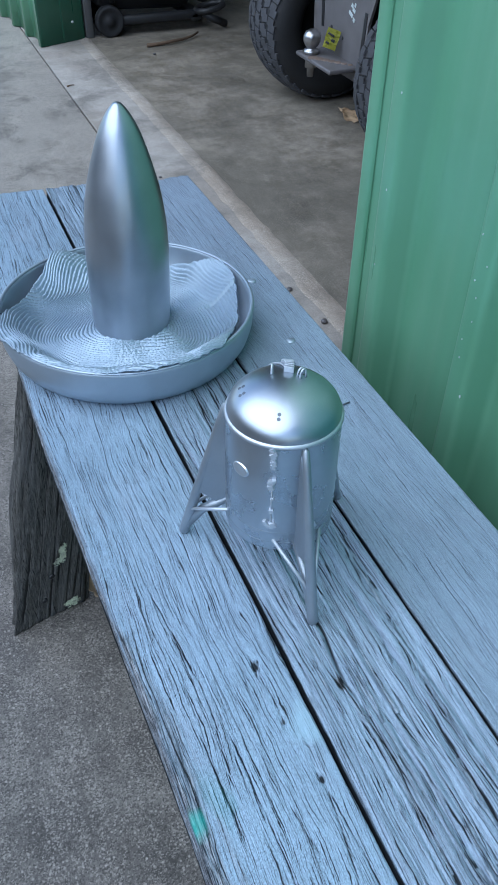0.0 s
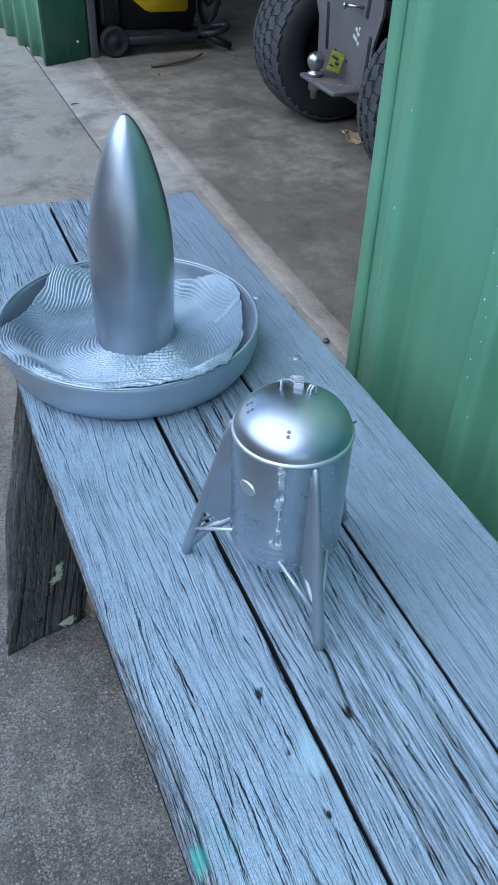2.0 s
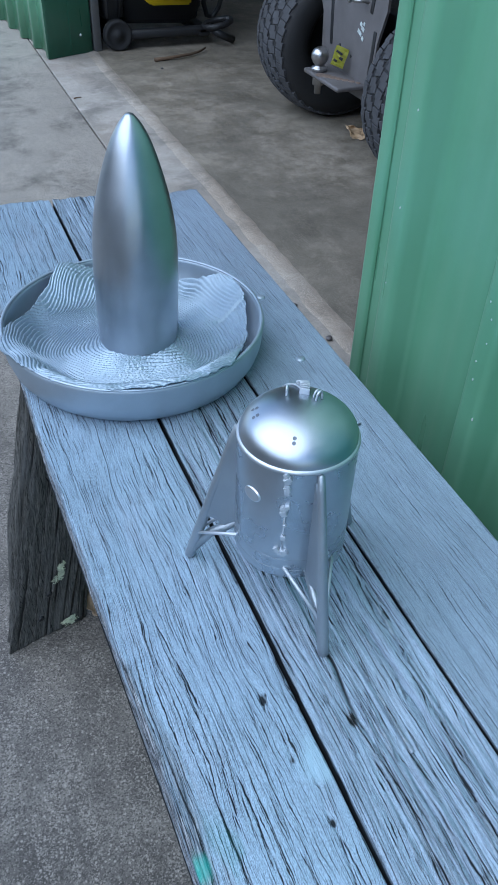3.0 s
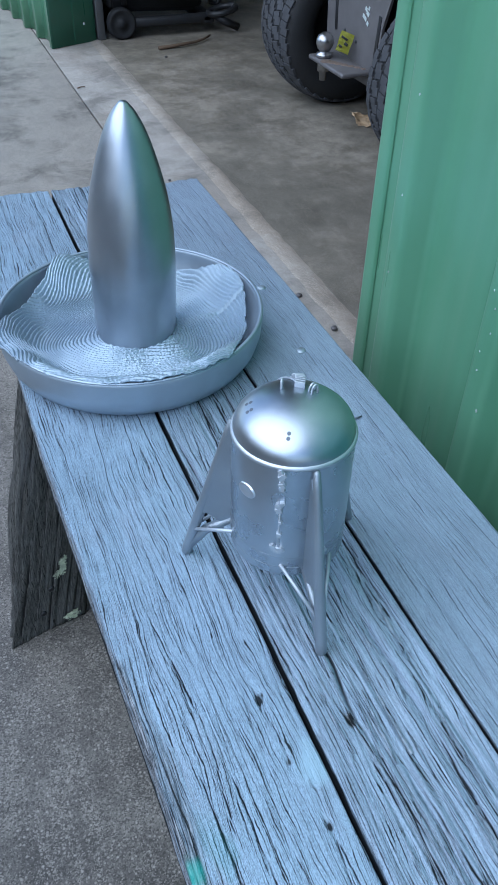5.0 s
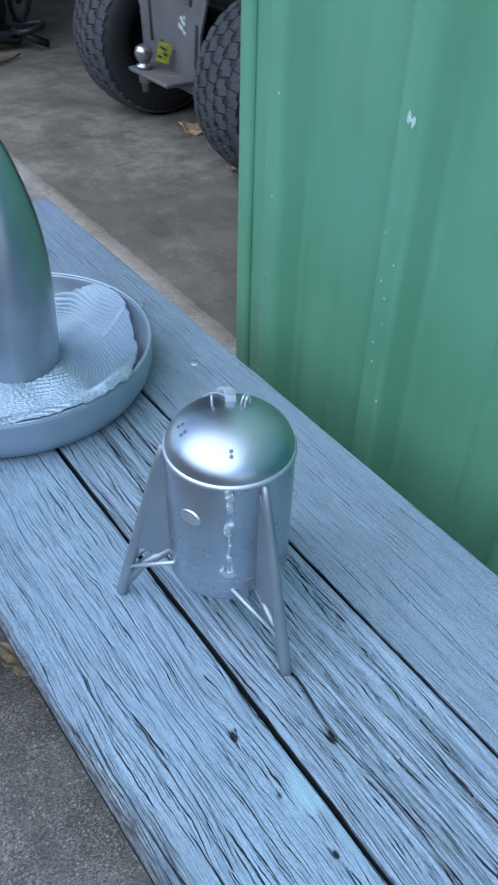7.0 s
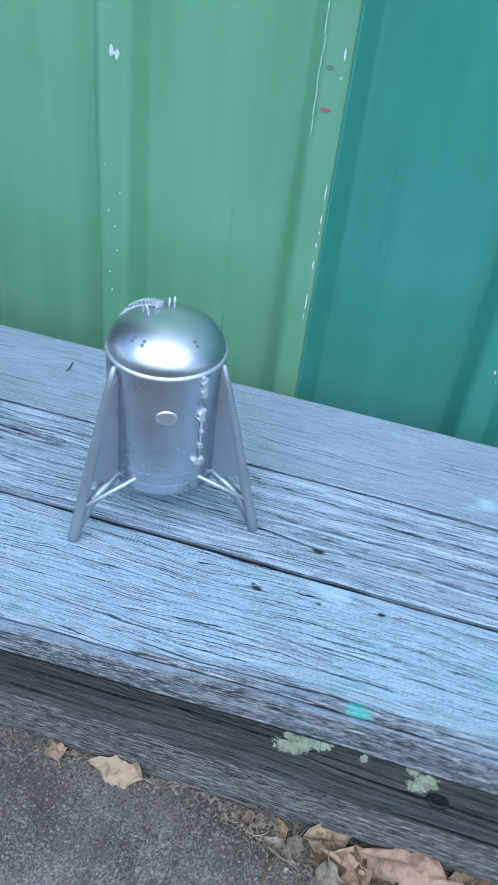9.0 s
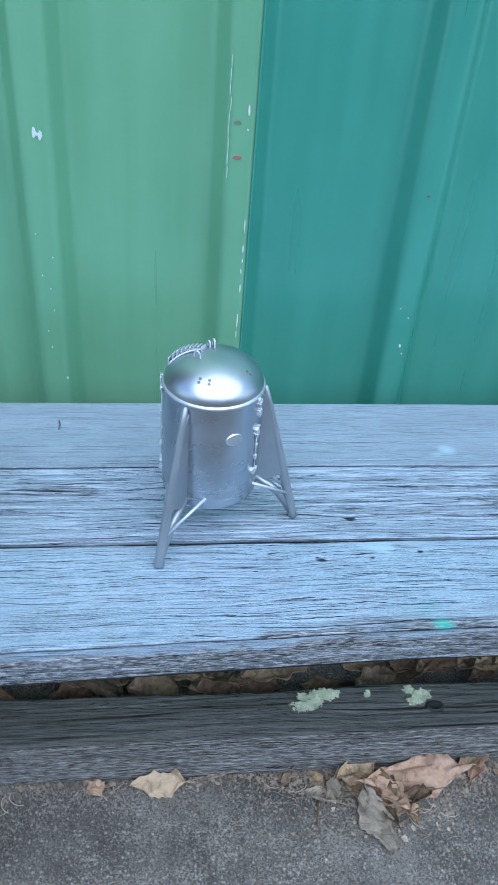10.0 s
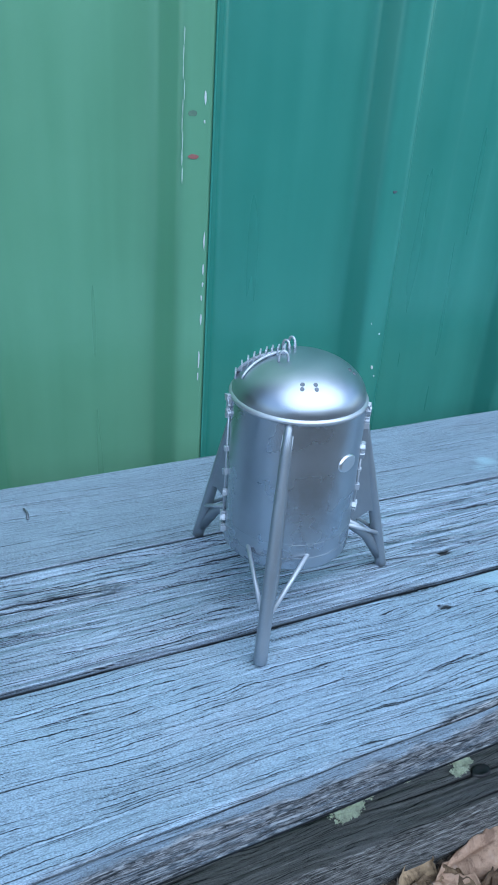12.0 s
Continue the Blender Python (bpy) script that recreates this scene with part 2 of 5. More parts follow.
def leaf_material(name, dark, light):
    m, nt, bs = material(name)
    info = nt.nodes.new("ShaderNodeObjectInfo")
    v = coords(nt)
    veins = noise_tex(nt, v, 160, 4, 0.6)
    spots = noise_tex(nt, v, 55, 5, 0.7, 0.6)
    tone = maths(nt, "ADD", maths(nt, "MULTIPLY", info.outputs["Random"], 0.4), maths(nt, "MULTIPLY", veins, 0.6))
    col = ramp(nt, tone, (0.2, dark), (0.7, light))
    col = mix(nt, ramp(nt, spots, (0.36, 0.75), (0.5, 0.0)), col, tuple(c * 0.5 for c in dark))
    col = mix(nt, ramp(nt, spots, (0.58, 0.0), (0.7, 0.5)), col, tuple(0.5 * c + 0.22 for c in light))
    nt.links.new(col, bs.inputs["Base Color"])
    bs.inputs["Roughness"].default_value = 0.75
    bump(nt, bs, veins, 0.5, 0.001)
    return m


PAINT = (0.315, 0.425, 0.53)
m_plank = weathered_wood("painted_timber", PAINT, (0.022, 0.03, 0.039), (0.4, 0.43, 0.465), 0.3, 1.0, 1.05, 0.014)
m_plank_smooth = weathered_wood("smooth_painted_timber", (0.28, 0.357, 0.443), (0.022, 0.03, 0.039), (0.33, 0.37, 0.41), 0.3, 0.6)
m_plank_worn = weathered_wood("worn_painted_timber", (0.3, 0.39, 0.485), (0.026, 0.032, 0.04), (0.29, 0.31, 0.335), 0.25, 1.0, 1.1, 0.02)
m_old_timber = weathered_wood("bare_grey_timber", (0.11, 0.113, 0.11), (0.045, 0.047, 0.048), (0.37, 0.375, 0.37), 0.0, 1.0, 1.7)
m_leg_timber = weathered_wood("dark_bare_timber", (0.13, 0.13, 0.123), (0.034, 0.034, 0.031), (0.15, 0.148, 0.138), 0.0, 0.9)
m_slab_out = concrete("outer_concrete", (0.072, 0.067, 0.061), (0.19, 0.177, 0.16), (0.085, 0.075, 0.068), 0.4, (0.33, 0.3, 0.262), 0.65, 0.8)
m_slab_in = concrete("shed_concrete", (0.15, 0.13, 0.1), (0.29, 0.255, 0.207), (0.115, 0.104, 0.083), 0.1, None, 0.65, 0.3)
m_slab_strip = concrete("threshold_concrete", (0.3, 0.28, 0.25), (0.44, 0.405, 0.37), (0.27, 0.235, 0.2), 0.1, None, 0.8, 0.25)
m_sill = concrete("rust_stained_concrete", (0.3, 0.265, 0.225), (0.42, 0.375, 0.325), (0.3, 0.24, 0.185), 0.2, None, 0.9, 0.5)
m_green = steel_sheet("green_sheet", (0.102, 0.3, 0.178), (0.145, 0.378, 0.238))
m_teal = steel_sheet("teal_green_sheet", (0.03, 0.225, 0.175), (0.05, 0.29, 0.227))
m_dark_green = steel_sheet("dark_green_sheet", (0.02, 0.14, 0.085), (0.03, 0.17, 0.105))
m_cone = silver("silver_paint_satin", (0.415, 0.46, 0.51), 0.32, 0.3, 0.91, 0.12, 0.25)
m_saucer = silver("silver_paint_overspray", (0.38, 0.46, 0.54), 0.46, 0.4, 0.6)
m_mat = silver("silver_paint_mat", (0.34, 0.435, 0.525), 0.47, 0.5, 0.5)
m_rim = silver("frosted_silver_paint", (0.56, 0.6, 0.645), 0.42, 0.6, 0.8)
m_port = silver("pale_port_silver", (0.8, 0.82, 0.85), 0.3, 0.1, 1.0)
m_rocket = silver("bright_silver_paint", (0.475, 0.53, 0.585), 0.27, 0.3, 0.97, 0.12, 0.7)
m_leg = silver("bright_silver_paint_grainy", (0.335, 0.385, 0.43), 0.42, 0.9, 0.75, 0.4)
m_frost = silver("frosted_bright_silver", (0.52, 0.575, 0.635), 0.45, 1.0, 0.55, 0.5)
m_vent = simple("grey_vent", (0.15, 0.17, 0.2), 0.5, 0.6)
m_faint = simple("faint_grey_rub", (0.09, 0.17, 0.12), 0.6, 0, 0.2, 300)
m_rubber = simple("black_rubber", (0.014, 0.0145, 0.016), 0.72, 0, 0.35, 90, 0.0008, 0.5)
m_tread = simple("grey_tread_rubber", (0.05, 0.052, 0.058), 0.85, 0, 0.4, 70, 0.0012, 0.6)
m_black = simple("black_plastic", (0.014, 0.015, 0.017), 0.42, 0, 0.3, 40)
m_dark_frame = simple("dark_grey_plastic", (0.018, 0.019, 0.021), 0.5, 0, 0.3, 40)
m_yellow = simple("yellow_plastic", (0.80, 0.56, 0.015), 0.38, 0, 0.08, 20)
m_plate = simple("grey_painted_steel", (0.135, 0.128, 0.13), 0.55, 0.25, 0.3, 45)
m_chrome = simple("worn_chrome", (0.42, 0.42, 0.43), 0.33, 1.0, 0.15, 120)
m_rust = simple("rusty_steel", (0.17, 0.125, 0.1), 0.8, 0.2, 0.4, 90)
m_tag = simple("yellow_tag", (0.42, 0.42, 0.05), 0.55, 0, 0.2, 150)
m_white_paint = simple("white_paint_mark", (0.5, 0.57, 0.57), 0.6, 0, 0.15, 300)
m_scratch = simple("bare_scratch", (0.34, 0.5, 0.42), 0.5, 0, 0.2, 400)
m_red_mark = simple("dull_red_mark", (0.25, 0.1, 0.09), 0.6, 0, 0.3, 300)
m_post = simple("galvanised_post", (0.16, 0.165, 0.17), 0.55, 0.5, 0.25, 30)
m_lichen = simple("pale_green_lichen", (0.55, 0.61, 0.46), 0.95, 0, 0.5, 600, 0.002, 0.8)
m_leaf = leaf_material("dry_leaf", (0.14, 0.085, 0.05), (0.5, 0.36, 0.22))
m_leaf_dark = leaf_material("dark_dry_leaf", (0.07, 0.045, 0.03), (0.24, 0.16, 0.1))
m_leaf_pink = leaf_material("dry_pinkish_leaf", (0.31, 0.175, 0.115), (0.54, 0.37, 0.265))
m_leaf_grey = leaf_material("dry_grey_leaf", (0.12, 0.1, 0.078), (0.36, 0.305, 0.24))
m_leaf_tan = leaf_material("dry_tan_leaf", (0.34, 0.245, 0.155), (0.47, 0.355, 0.24))
m_leaf_warm = leaf_material("warm_tan_leaf", (0.44, 0.29, 0.16), (0.6, 0.42, 0.26))
m_crumb = leaf_material("pale_leaf_crumb", (0.4, 0.33, 0.25), (0.56, 0.47, 0.37))
m_dome = silver("bright_silver_dome", (0.46, 0.51, 0.565), 0.33, 0.3, 0.97)
m_litter = leaf_material("leaf_litter", (0.14, 0.105, 0.08), (0.5, 0.41, 0.32))
m_twig = simple("twig_bark", (0.13, 0.085, 0.055), 0.85, 0, 0.35, 120)
m_shed_in = simple("shed_lining", (0.5, 0.51, 0.51), 0.7, 0.2, 0.2, 12)
m_yard = simple("brown_yard", (0.09, 0.074, 0.058), 0.95, 0, 0.4, 8, 0.01, 0.5)
m_unseen_wall = simple("brown_unseen_wall", (0.2, 0.145, 0.115), 0.85, 0, 0.3, 14)
m_horizon = simple("grey_horizon_board", (0.12, 0.12, 0.118), 0.85, 0, 0.3, 14)


# ---- mesh helpers ----
def part(name, bm, mat, parent=None, label="", smooth=True):
    """Links a bmesh as one mesh object."""
    me = bpy.data.meshes.new(name)
    bm.normal_update()
    bm.to_mesh(me)
    bm.free()
    if smooth:
        me.shade_smooth()
    me.materials.append(mat)
    ob = new(name, me)
    if parent is not None:
        ob.parent = parent
    if label:
        ob["label"] = label
    return ob


def array_mesh(name, verts, quads, mat, parent=None, wear=None, label="", split=None):
    """One mesh from arrays of vertices and quads."""
    me = bpy.data.meshes.new(name)
    me.from_pydata(verts.tolist(), [], quads.tolist())
    me.shade_smooth()
    if wear is not None:
        a = me.color_attributes.new("wear", "FLOAT_COLOR", "POINT")
        full = (np.concatenate([wear, np.zeros((len(wear), 1))], 1) if wear.shape[1] == 3 else wear).astype(np.float32)
        a.data.foreach_set("color", full.ravel())
    if split is not None:
        a = me.attributes.new("split", "FLOAT", "POINT")
        a.data.foreach_set("value", split.astype(np.float32).ravel())
    me.materials.append(mat)
    ob = new(name, me)
    if parent is not None:
        ob.parent = parent
    if label:
        ob["label"] = label
    return ob


def thing(name, at, label, category, group="", kind=""):
    """An Empty at a thing's base; its parts are built in its own frame."""
    ob = new(name)
    ob.location = at
    ob.empty_display_size = 0.05
    return tagged(ob, label, category, group, kind)


def box(bm, x0, x1, y0, y1, z0, z1, bevel=0.0, m=None):
    pts = [(x, y, z) for x in (x0, x1) for y in (y0, y1) for z in (z0, z1)]
    vs = [bm.verts.new(m @ Vector(p) if m else p) for p in pts]
    faces = [bm.faces.new([vs[i] for i in f]) for f in
             ((0, 1, 3, 2), (4, 6, 7, 5), (0, 4, 5, 1), (2, 3, 7, 6), (0, 2, 6, 4), (1, 5, 7, 3))]
    if bevel:
        edges = list({e for f in faces for e in f.edges})
        bmesh.ops.bevel(bm, geom=edges, offset=bevel, segments=2, profile=0.5, affect="EDGES")
    return vs


def lathe(bm, profile, seg=48, m=None, closed=False):
    """Turns (radius, height) points about z."""
    rings = []
    for r, z in profile:
        if r < 1e-6:
            rings.append([bm.verts.new(m @ Vector((0, 0, z)) if m else (0, 0, z))])
            continue
        ring = []
        for i in range(seg):
            a = 2 * math.pi * i / seg
            p = Vector((r * math.cos(a), r * math.sin(a), z))
            ring.append(bm.verts.new(m @ p if m else p))
        rings.append(ring)
    pairs = list(zip(rings, rings[1:])) + ([(rings[-1], rings[0])] if closed else [])
    for a, b in pairs:
        for i in range(seg):
            j = (i + 1) % seg
            if len(a) == 1 and len(b) > 1:
                bm.faces.new((a[0], b[j], b[i]))
            elif len(b) == 1 and len(a) > 1:
                bm.faces.new((a[i], a[j], b[0]))
            elif len(a) > 1:
                bm.faces.new((a[i], a[j], b[j], b[i]))


def tube(bm, points, radius, seg=10, end_scale=1.0):
    """A round bar along points, with closed ends."""
    pts = [Vector(p) for p in points]
    rings = []
    ref = Vector((0.31, 0.2, 0.93))
    n = len(pts)
    for i, p in enumerate(pts):
        d = (pts[min(i + 1, n - 1)] - pts[max(i - 1, 0)]).normalized()
        u = d.cross(ref).normalized()
        w = d.cross(u)
        r = radius * (1 + (end_scale - 1) * i / max(1, n - 1))
        rings.append([bm.verts.new(p + r * (math.cos(2 * math.pi * k / seg) * u + math.sin(2 * math.pi * k / seg) * w))
                      for k in range(seg)])
    for a, b in zip(rings, rings[1:]):
        for k in range(seg):
            bm.faces.new((a[k], a[(k + 1) % seg], b[(k + 1) % seg], b[k]))
    bm.faces.new(rings[0][::-1])
    bm.faces.new(rings[-1])


def prism(bm, outline, y0, y1, m=None):
    """A flat plate: an outline in (x, z) between y0 and y1."""
    a = [bm.verts.new(m @ Vector((x, y0, z)) if m else (x, y0, z)) for x, z in outline]
    b = [bm.verts.new(m @ Vector((x, y1, z)) if m else (x, y1, z)) for x, z in outline]
    bm.faces.new(a)
    bm.faces.new(b[::-1])
    n = len(a)
    for i in range(n):
        bm.faces.new((a[i], b[i], b[(i + 1) % n], a[(i + 1) % n]))


def lattice(rng, x, y):
    """Smooth value noise, about -1 to 1, at arrays x and y."""
    table = rng.uniform(-1, 1, (256, 256))
    xi, yi = np.floor(x).astype(int), np.floor(y).astype(int)
    fx, fy = x - xi, y - yi
    fx, fy = fx * fx * (3 - 2 * fx), fy * fy * (3 - 2 * fy)
    g = lambda a, b: table[(xi + a) % 256, (yi + b) % 256]
    return (g(0, 0) * (1 - fx) + g(1, 0) * fx) * (1 - fy) + (g(0, 1) * (1 - fx) + g(1, 1) * fx) * fy


def ease(e0, e1, v):
    s = np.clip((v - e0) / (e1 - e0), 0, 1)
    return s * s * (3 - 2 * s)


# ---- setting: ground, slabs, shed ----
def slab(name, x0, x1, y0, y1, top, mat, label, deep=0.12, cut=24):
    bm = bmesh.new()
    box(bm, x0, x1, y0, y1, top - deep, top, 0.002)
    return tagged(part(name, bm, mat, None, smooth=False), label, "concrete slab", kind="structure")


# ground past the slabs is unseen; its brown is added for reflections
bm = bmesh.new()
box(bm, -400, 400, -400, 400, -0.4, -0.03)
tagged(part("ground", bm, m_yard, smooth=False), "brown ground beyond the concrete slabs, out of view", "ground", kind="structure")
slab("pavement", -2.6, 0.558, -12, 16, 0.0, m_slab_out, "dark grey speckled concrete paving beside the shed")
slab("pavement_strip", 0.564, 0.757, -12, 16, 0.0, m_slab_strip, "pale worn concrete strip under the shed opening")
slab("floor", 0.80, 8.0, -3, 9, 0.0, m_slab_in, "stained grey concrete shed floor")

bm = bmesh.new()
rng = np.random.default_rng(4)
ys = np.linspace(-3, 9, 900)
prof = [(0.745, -0.003), (0.757, 0.0012), (0.768, 0.0035), (0.786, 0.004), (0.799, 0.0012), (0.812, -0.003)]
wob = lattice(rng, ys * 5, ys * 0) * 0.006 + lattice(rng, ys * 24, ys * 0) * 0.006
rows = [[bm.verts.new((x + (w if 0 < k < 5 else 0), y, z)) for k, (x, z) in enumerate(prof)] for y, w in zip(ys, wob)]
for a, b in zip(rows, rows[1:]):
    for k in range(5):
        bm.faces.new((a[k], a[k + 1], b[k + 1], b[k]))
tagged(part("threshold", bm, m_sill), "low rust-stained concrete ridge across the shed opening", "threshold", kind="structure")

RIBS = [0.7785, 0.602, 0.408, 0.2125, 0.018, -0.176, -0.37, -0.564, -0.758, -0.952, -1.146, -1.34, -1.534] + [-1.728 - 0.194 * k for k in range(17)]
FACE, PAN, FOOT = 0.48, 0.507, 0.028


def sheet(name, corners, z0, z1, mat, parent, place=None, thick=0.0012):
    """Pressed sheet steel: a folded line in (x, y) drawn upright, with rounded folds and thickness."""
    line = []
    for i, (x, y) in enumerate(corners):
        p = Vector((x, y))
        if 0 < i < len(corners) - 1:
            a, b = Vector(corners[i - 1]), Vector(corners[i + 1])
            ra = min(0.007, (a - p).length * 0.45)
            rb = min(0.007, (b - p).length * 0.45)
            p0, p1 = p + (a - p).normalized() * ra, p + (b - p).normalized() * rb
            line += [p0.lerp(p, f).lerp(p.lerp(p1, f), f) for f in (0.0, 0.2, 0.4, 0.6, 0.8, 1.0)]
        else:
            line.append(p)
    bm = bmesh.new()
    zs = np.linspace(z0, z1, 9)
    front = [[bm.verts.new((p.x, p.y, z)) for p in line] for z in zs]
    back = [[bm.verts.new((p.x + thick, p.y, z)) for p in line] for z in zs]
    for grid, flip in ((front, False), (back, True)):
        for a, b in zip(grid, grid[1:]):
            for k in range(len(line) - 1):
                f = (a[k], a[k + 1], b[k + 1], b[k])
                bm.faces.new(f[::-1] if flip else f)
    for k in range(len(line) - 1):
        bm.faces.new((front[0][k], back[0][k], back[0][k + 1], front[0][k + 1]))
        bm.faces.new((front[-1][k], front[-1][k + 1], back[-1][k + 1], back[-1][k]))
    ob = part(name, bm, mat, parent)
    if place is not None:
        ob.matrix_basis = place
    return ob


def ribbed_line(y_hi, y_lo, ribs):
    """Trapezoid ribs toward the open side, shallow swages in the pans between them."""
    pts = [(PAN, y_hi)]
    for i, c in enumerate(ribs):
        pts += [(PAN, c + FOOT), (FACE, c + 0.014), (FACE, c - 0.014), (PAN, c - FOOT)]
        low = ribs[i + 1] + FOOT if i + 1 < len(ribs) else y_lo
        if c - FOOT - low > 0.08:
            a, b = c - FOOT, low
            for f in (0.33, 0.67):
                s = a + (b - a) * f
                pts += [(PAN, s + 0.012), (PAN - 0.0007, s + 0.006), (PAN - 0.0007, s - 0.006), (PAN, s - 0.012)]
    return pts + [(PAN, y_lo)]


wall = thing("wall_near", (0, 0, 0), "green ribbed steel shed wall behind the bench", "wall", kind="structure")
sheet("steel_sheet", ribbed_line(0.852, 0.365, RIBS[:3]), 0.015, 2.3, m_green, wall)
second = ribbed_line(0.38, -5.0, RIBS[3:])
sheet("steel_sheet", [(FACE - 0.0004, 0.3958), (FACE - 0.0006, 0.394), (PAN - 0.0016, 0.3795), (PAN - 0.0014, 0.36)] + second[1:], 0.015, 2.3, m_teal, wall)
sheet("corner_flashing", [(0.5056, 0.8475), (0.5025, 0.851), (0.5025, 0.874), (0.70, 0.874)], 0.015, 2.3, m_green, wall)
bm = bmesh.new()
box(bm, 0.517, 0.69, -5.0, 0.868, 0.0, 2.3)
part("frame", bm, m_shed_in, wall, smooth=False)


def mark(name, y, z, w, h, mat, rng, depth=0.0006, x=FACE, n=9):
    """An irregular dab of paint or a scrape on a rib's face."""
    bm = bmesh.new()
    ring = []
    for i in range(n):
        a = 2 * math.pi * i / n
        k = rng.uniform(0.65, 1.15)
        ring.append((y + math.cos(a) * w * k / 2, z + math.sin(a) * h * k / 2))
    top = [bm.verts.new((x - depth, p, q)) for p, q in ring]
    low = [bm.verts.new((x + 0.0002, p, q)) for p, q in ring]
    bm.faces.new(top[::-1])
    for i in range(n):
        bm.faces.new((top[i], top[(i + 1) % n], low[(i + 1) % n], low[i]))
    return part(name, bm, mat, wall, smooth=False)


rng = random.Random(11)
for y, z, w, h, d in ((0.6025, 0.683, 0.0042, 0.0105, 0.0005), (0.597, 0.6815, 0.0038, 0.010, 0.0007), (0.6, 0.682, 0.007, 0.0035, 0.0009)):
    mark("paint_mark", y, z, w, h, m_white_paint, rng, d)
mark("paint_mark", 0.412, 0.668, 0.0105, 0.004, m_red_mark, rng)
mark("paint_mark", 0.4125, 0.70, 0.008, 0.005, m_faint, rng, 0.0003)
mark("paint_mark", 0.213, 0.637, 0.005, 0.0025, m_vent, rng)
for y, z, h in ((0.403, 0.712, 0.014), (0.403, 0.694, 0.003), (0.4, 0.6, 0.017), (0.4, 0.576, 0.01), (0.4008, 0.55, 0.006),
                (0.4005, 0.53, 0.014), (0.4012, 0.492, 0.02), (0.4015, 0.475, 0.008), (0.4, 0.562, 0.004)):
    mark("scrape", y, z, 0.0018, h, m_white_paint, rng, n=7)
for k in range(9):
    mark("scrape", 0.4212 + rng.uniform(-0.0008, 0.0008), 0.755 - 0.0125 * k, 0.0010, 0.0145, m_scratch, rng, n=7)
for y, z, s in ((0.21, 0.462, 0.004), (0.206, 0.452, 0.002), (0.207, 0.498, 0.002), (0.218, 0.51, 0.002), (0.598, 0.5, 0.002),
                (0.606, 0.475, 0.002), (0.59, 0.415, 0.003), (0.61, 0.585, 0.002), (0.595, 0.56, 0.002), (0.607, 0.54, 0.002),
                (0.772, 0.66, 0.003), (0.776, 0.56, 0.003), (0.78, 0.47, 0.002), (0.604, 0.455, 0.003), (0.6, 0.525, 0.002)):
    mark("fleck", y, z, s * 0.75, s * 1.2, m_white_paint, rng, n=6)

# the wall goes on beyond the opening
far = thing("wall_far", (0, 0, 0), "green ribbed steel shed wall with a dark corner trim", "wall", kind="structure")
run = pose(0.583, 3.655, 0, 0, 0, 7.2)
line = [(0.0, 0.0), (0.0, 0.03)]
for k in range(22):
    c = 0.07 + 0.19 * k
    line += [(0.026, c), (0.026, c + 0.10), (0.0, c + 0.118), (0.0, c + 0.146)]
sheet("steel_sheet", line, 0.003, 2.3, m_green, far, run)
sheet("jamb", [(0.0, 0.0), (0.008, -0.003), (0.115, -0.001), (0.215, -0.003), (0.222, 0.004)], 0.002, 2.3, m_dark_green, far,
      pose(0.583, 3.655, 0, 0, 0, 21))
bm = bmesh.new()
box(bm, 0.0, 0.035, -0.004, 0.06, 0.0, 2.3, 0.003)
post = part("post", bm, m_post, far)
post.matrix_basis = pose(0.795, 3.733, 0, 0, 0, 10)
bm = bmesh.new()
lathe(bm, [(0.0, 0.004), (0.004, 0.0035), (0.0055, 0.0)], 10, pose(0.736, 3.706, 0.075, 90, 0, 21))
part("screw", bm, m_white_paint, far)

for name, a, label in (
        # unseen shed shell, added to dim the opening; its pale lining lifts reflections
        ("wall_back", (7.8, 8.0, -3, 9, 0, 2.6), "plain steel back wall of the shed, added out of view"),
        ("wall_end", (0.9, 7.8, 8.8, 9.0, 0, 2.6), "plain steel end wall of the shed, added out of view"),
        ("wall_side", (0.7, 7.8, -3, -2.8, 0, 2.6), "plain steel side wall of the shed, added out of view"),
        ("ceiling", (0.5, 8.0, -3, 9, 2.6, 2.7), "plain steel shed ceiling, added out of view"),
        ("lintel", (0.55, 0.72, -3, 9, 2.302, 2.598), "green steel band above the shed opening, added out of view"),
        # unseen brown wall, added to block low light and tint reflections
        ("wall_opposite", (-3.6, -3.4, -4.2, 4.2, -0.1, 2.0), "plain brown wall, unseen, added across the yard for reflections"),
        # unseen board closing the horizon, added for bounced light and reflections
        ("fence", (-9.2, -9.0, -14, 18, -0.1, 1.5), "plain grey board, unseen, added along the yard's horizon")):
    bm = bmesh.new()
    box(bm, *a)
    tagged(part(name, bm, m_horizon if name == "fence" else m_unseen_wall if name == "wall_opposite" else m_green if name == "lintel" else m_shed_in, smooth=False),
           label, "fence" if name == "fence" else "ceiling" if name == "ceiling" else "wall", kind="structure")


# ---- bench ----
TOP = 0.45
bench = thing("bench", (0, 0, 0), "weathered three-plank timber bench under blue-grey sprayed paint", "bench")


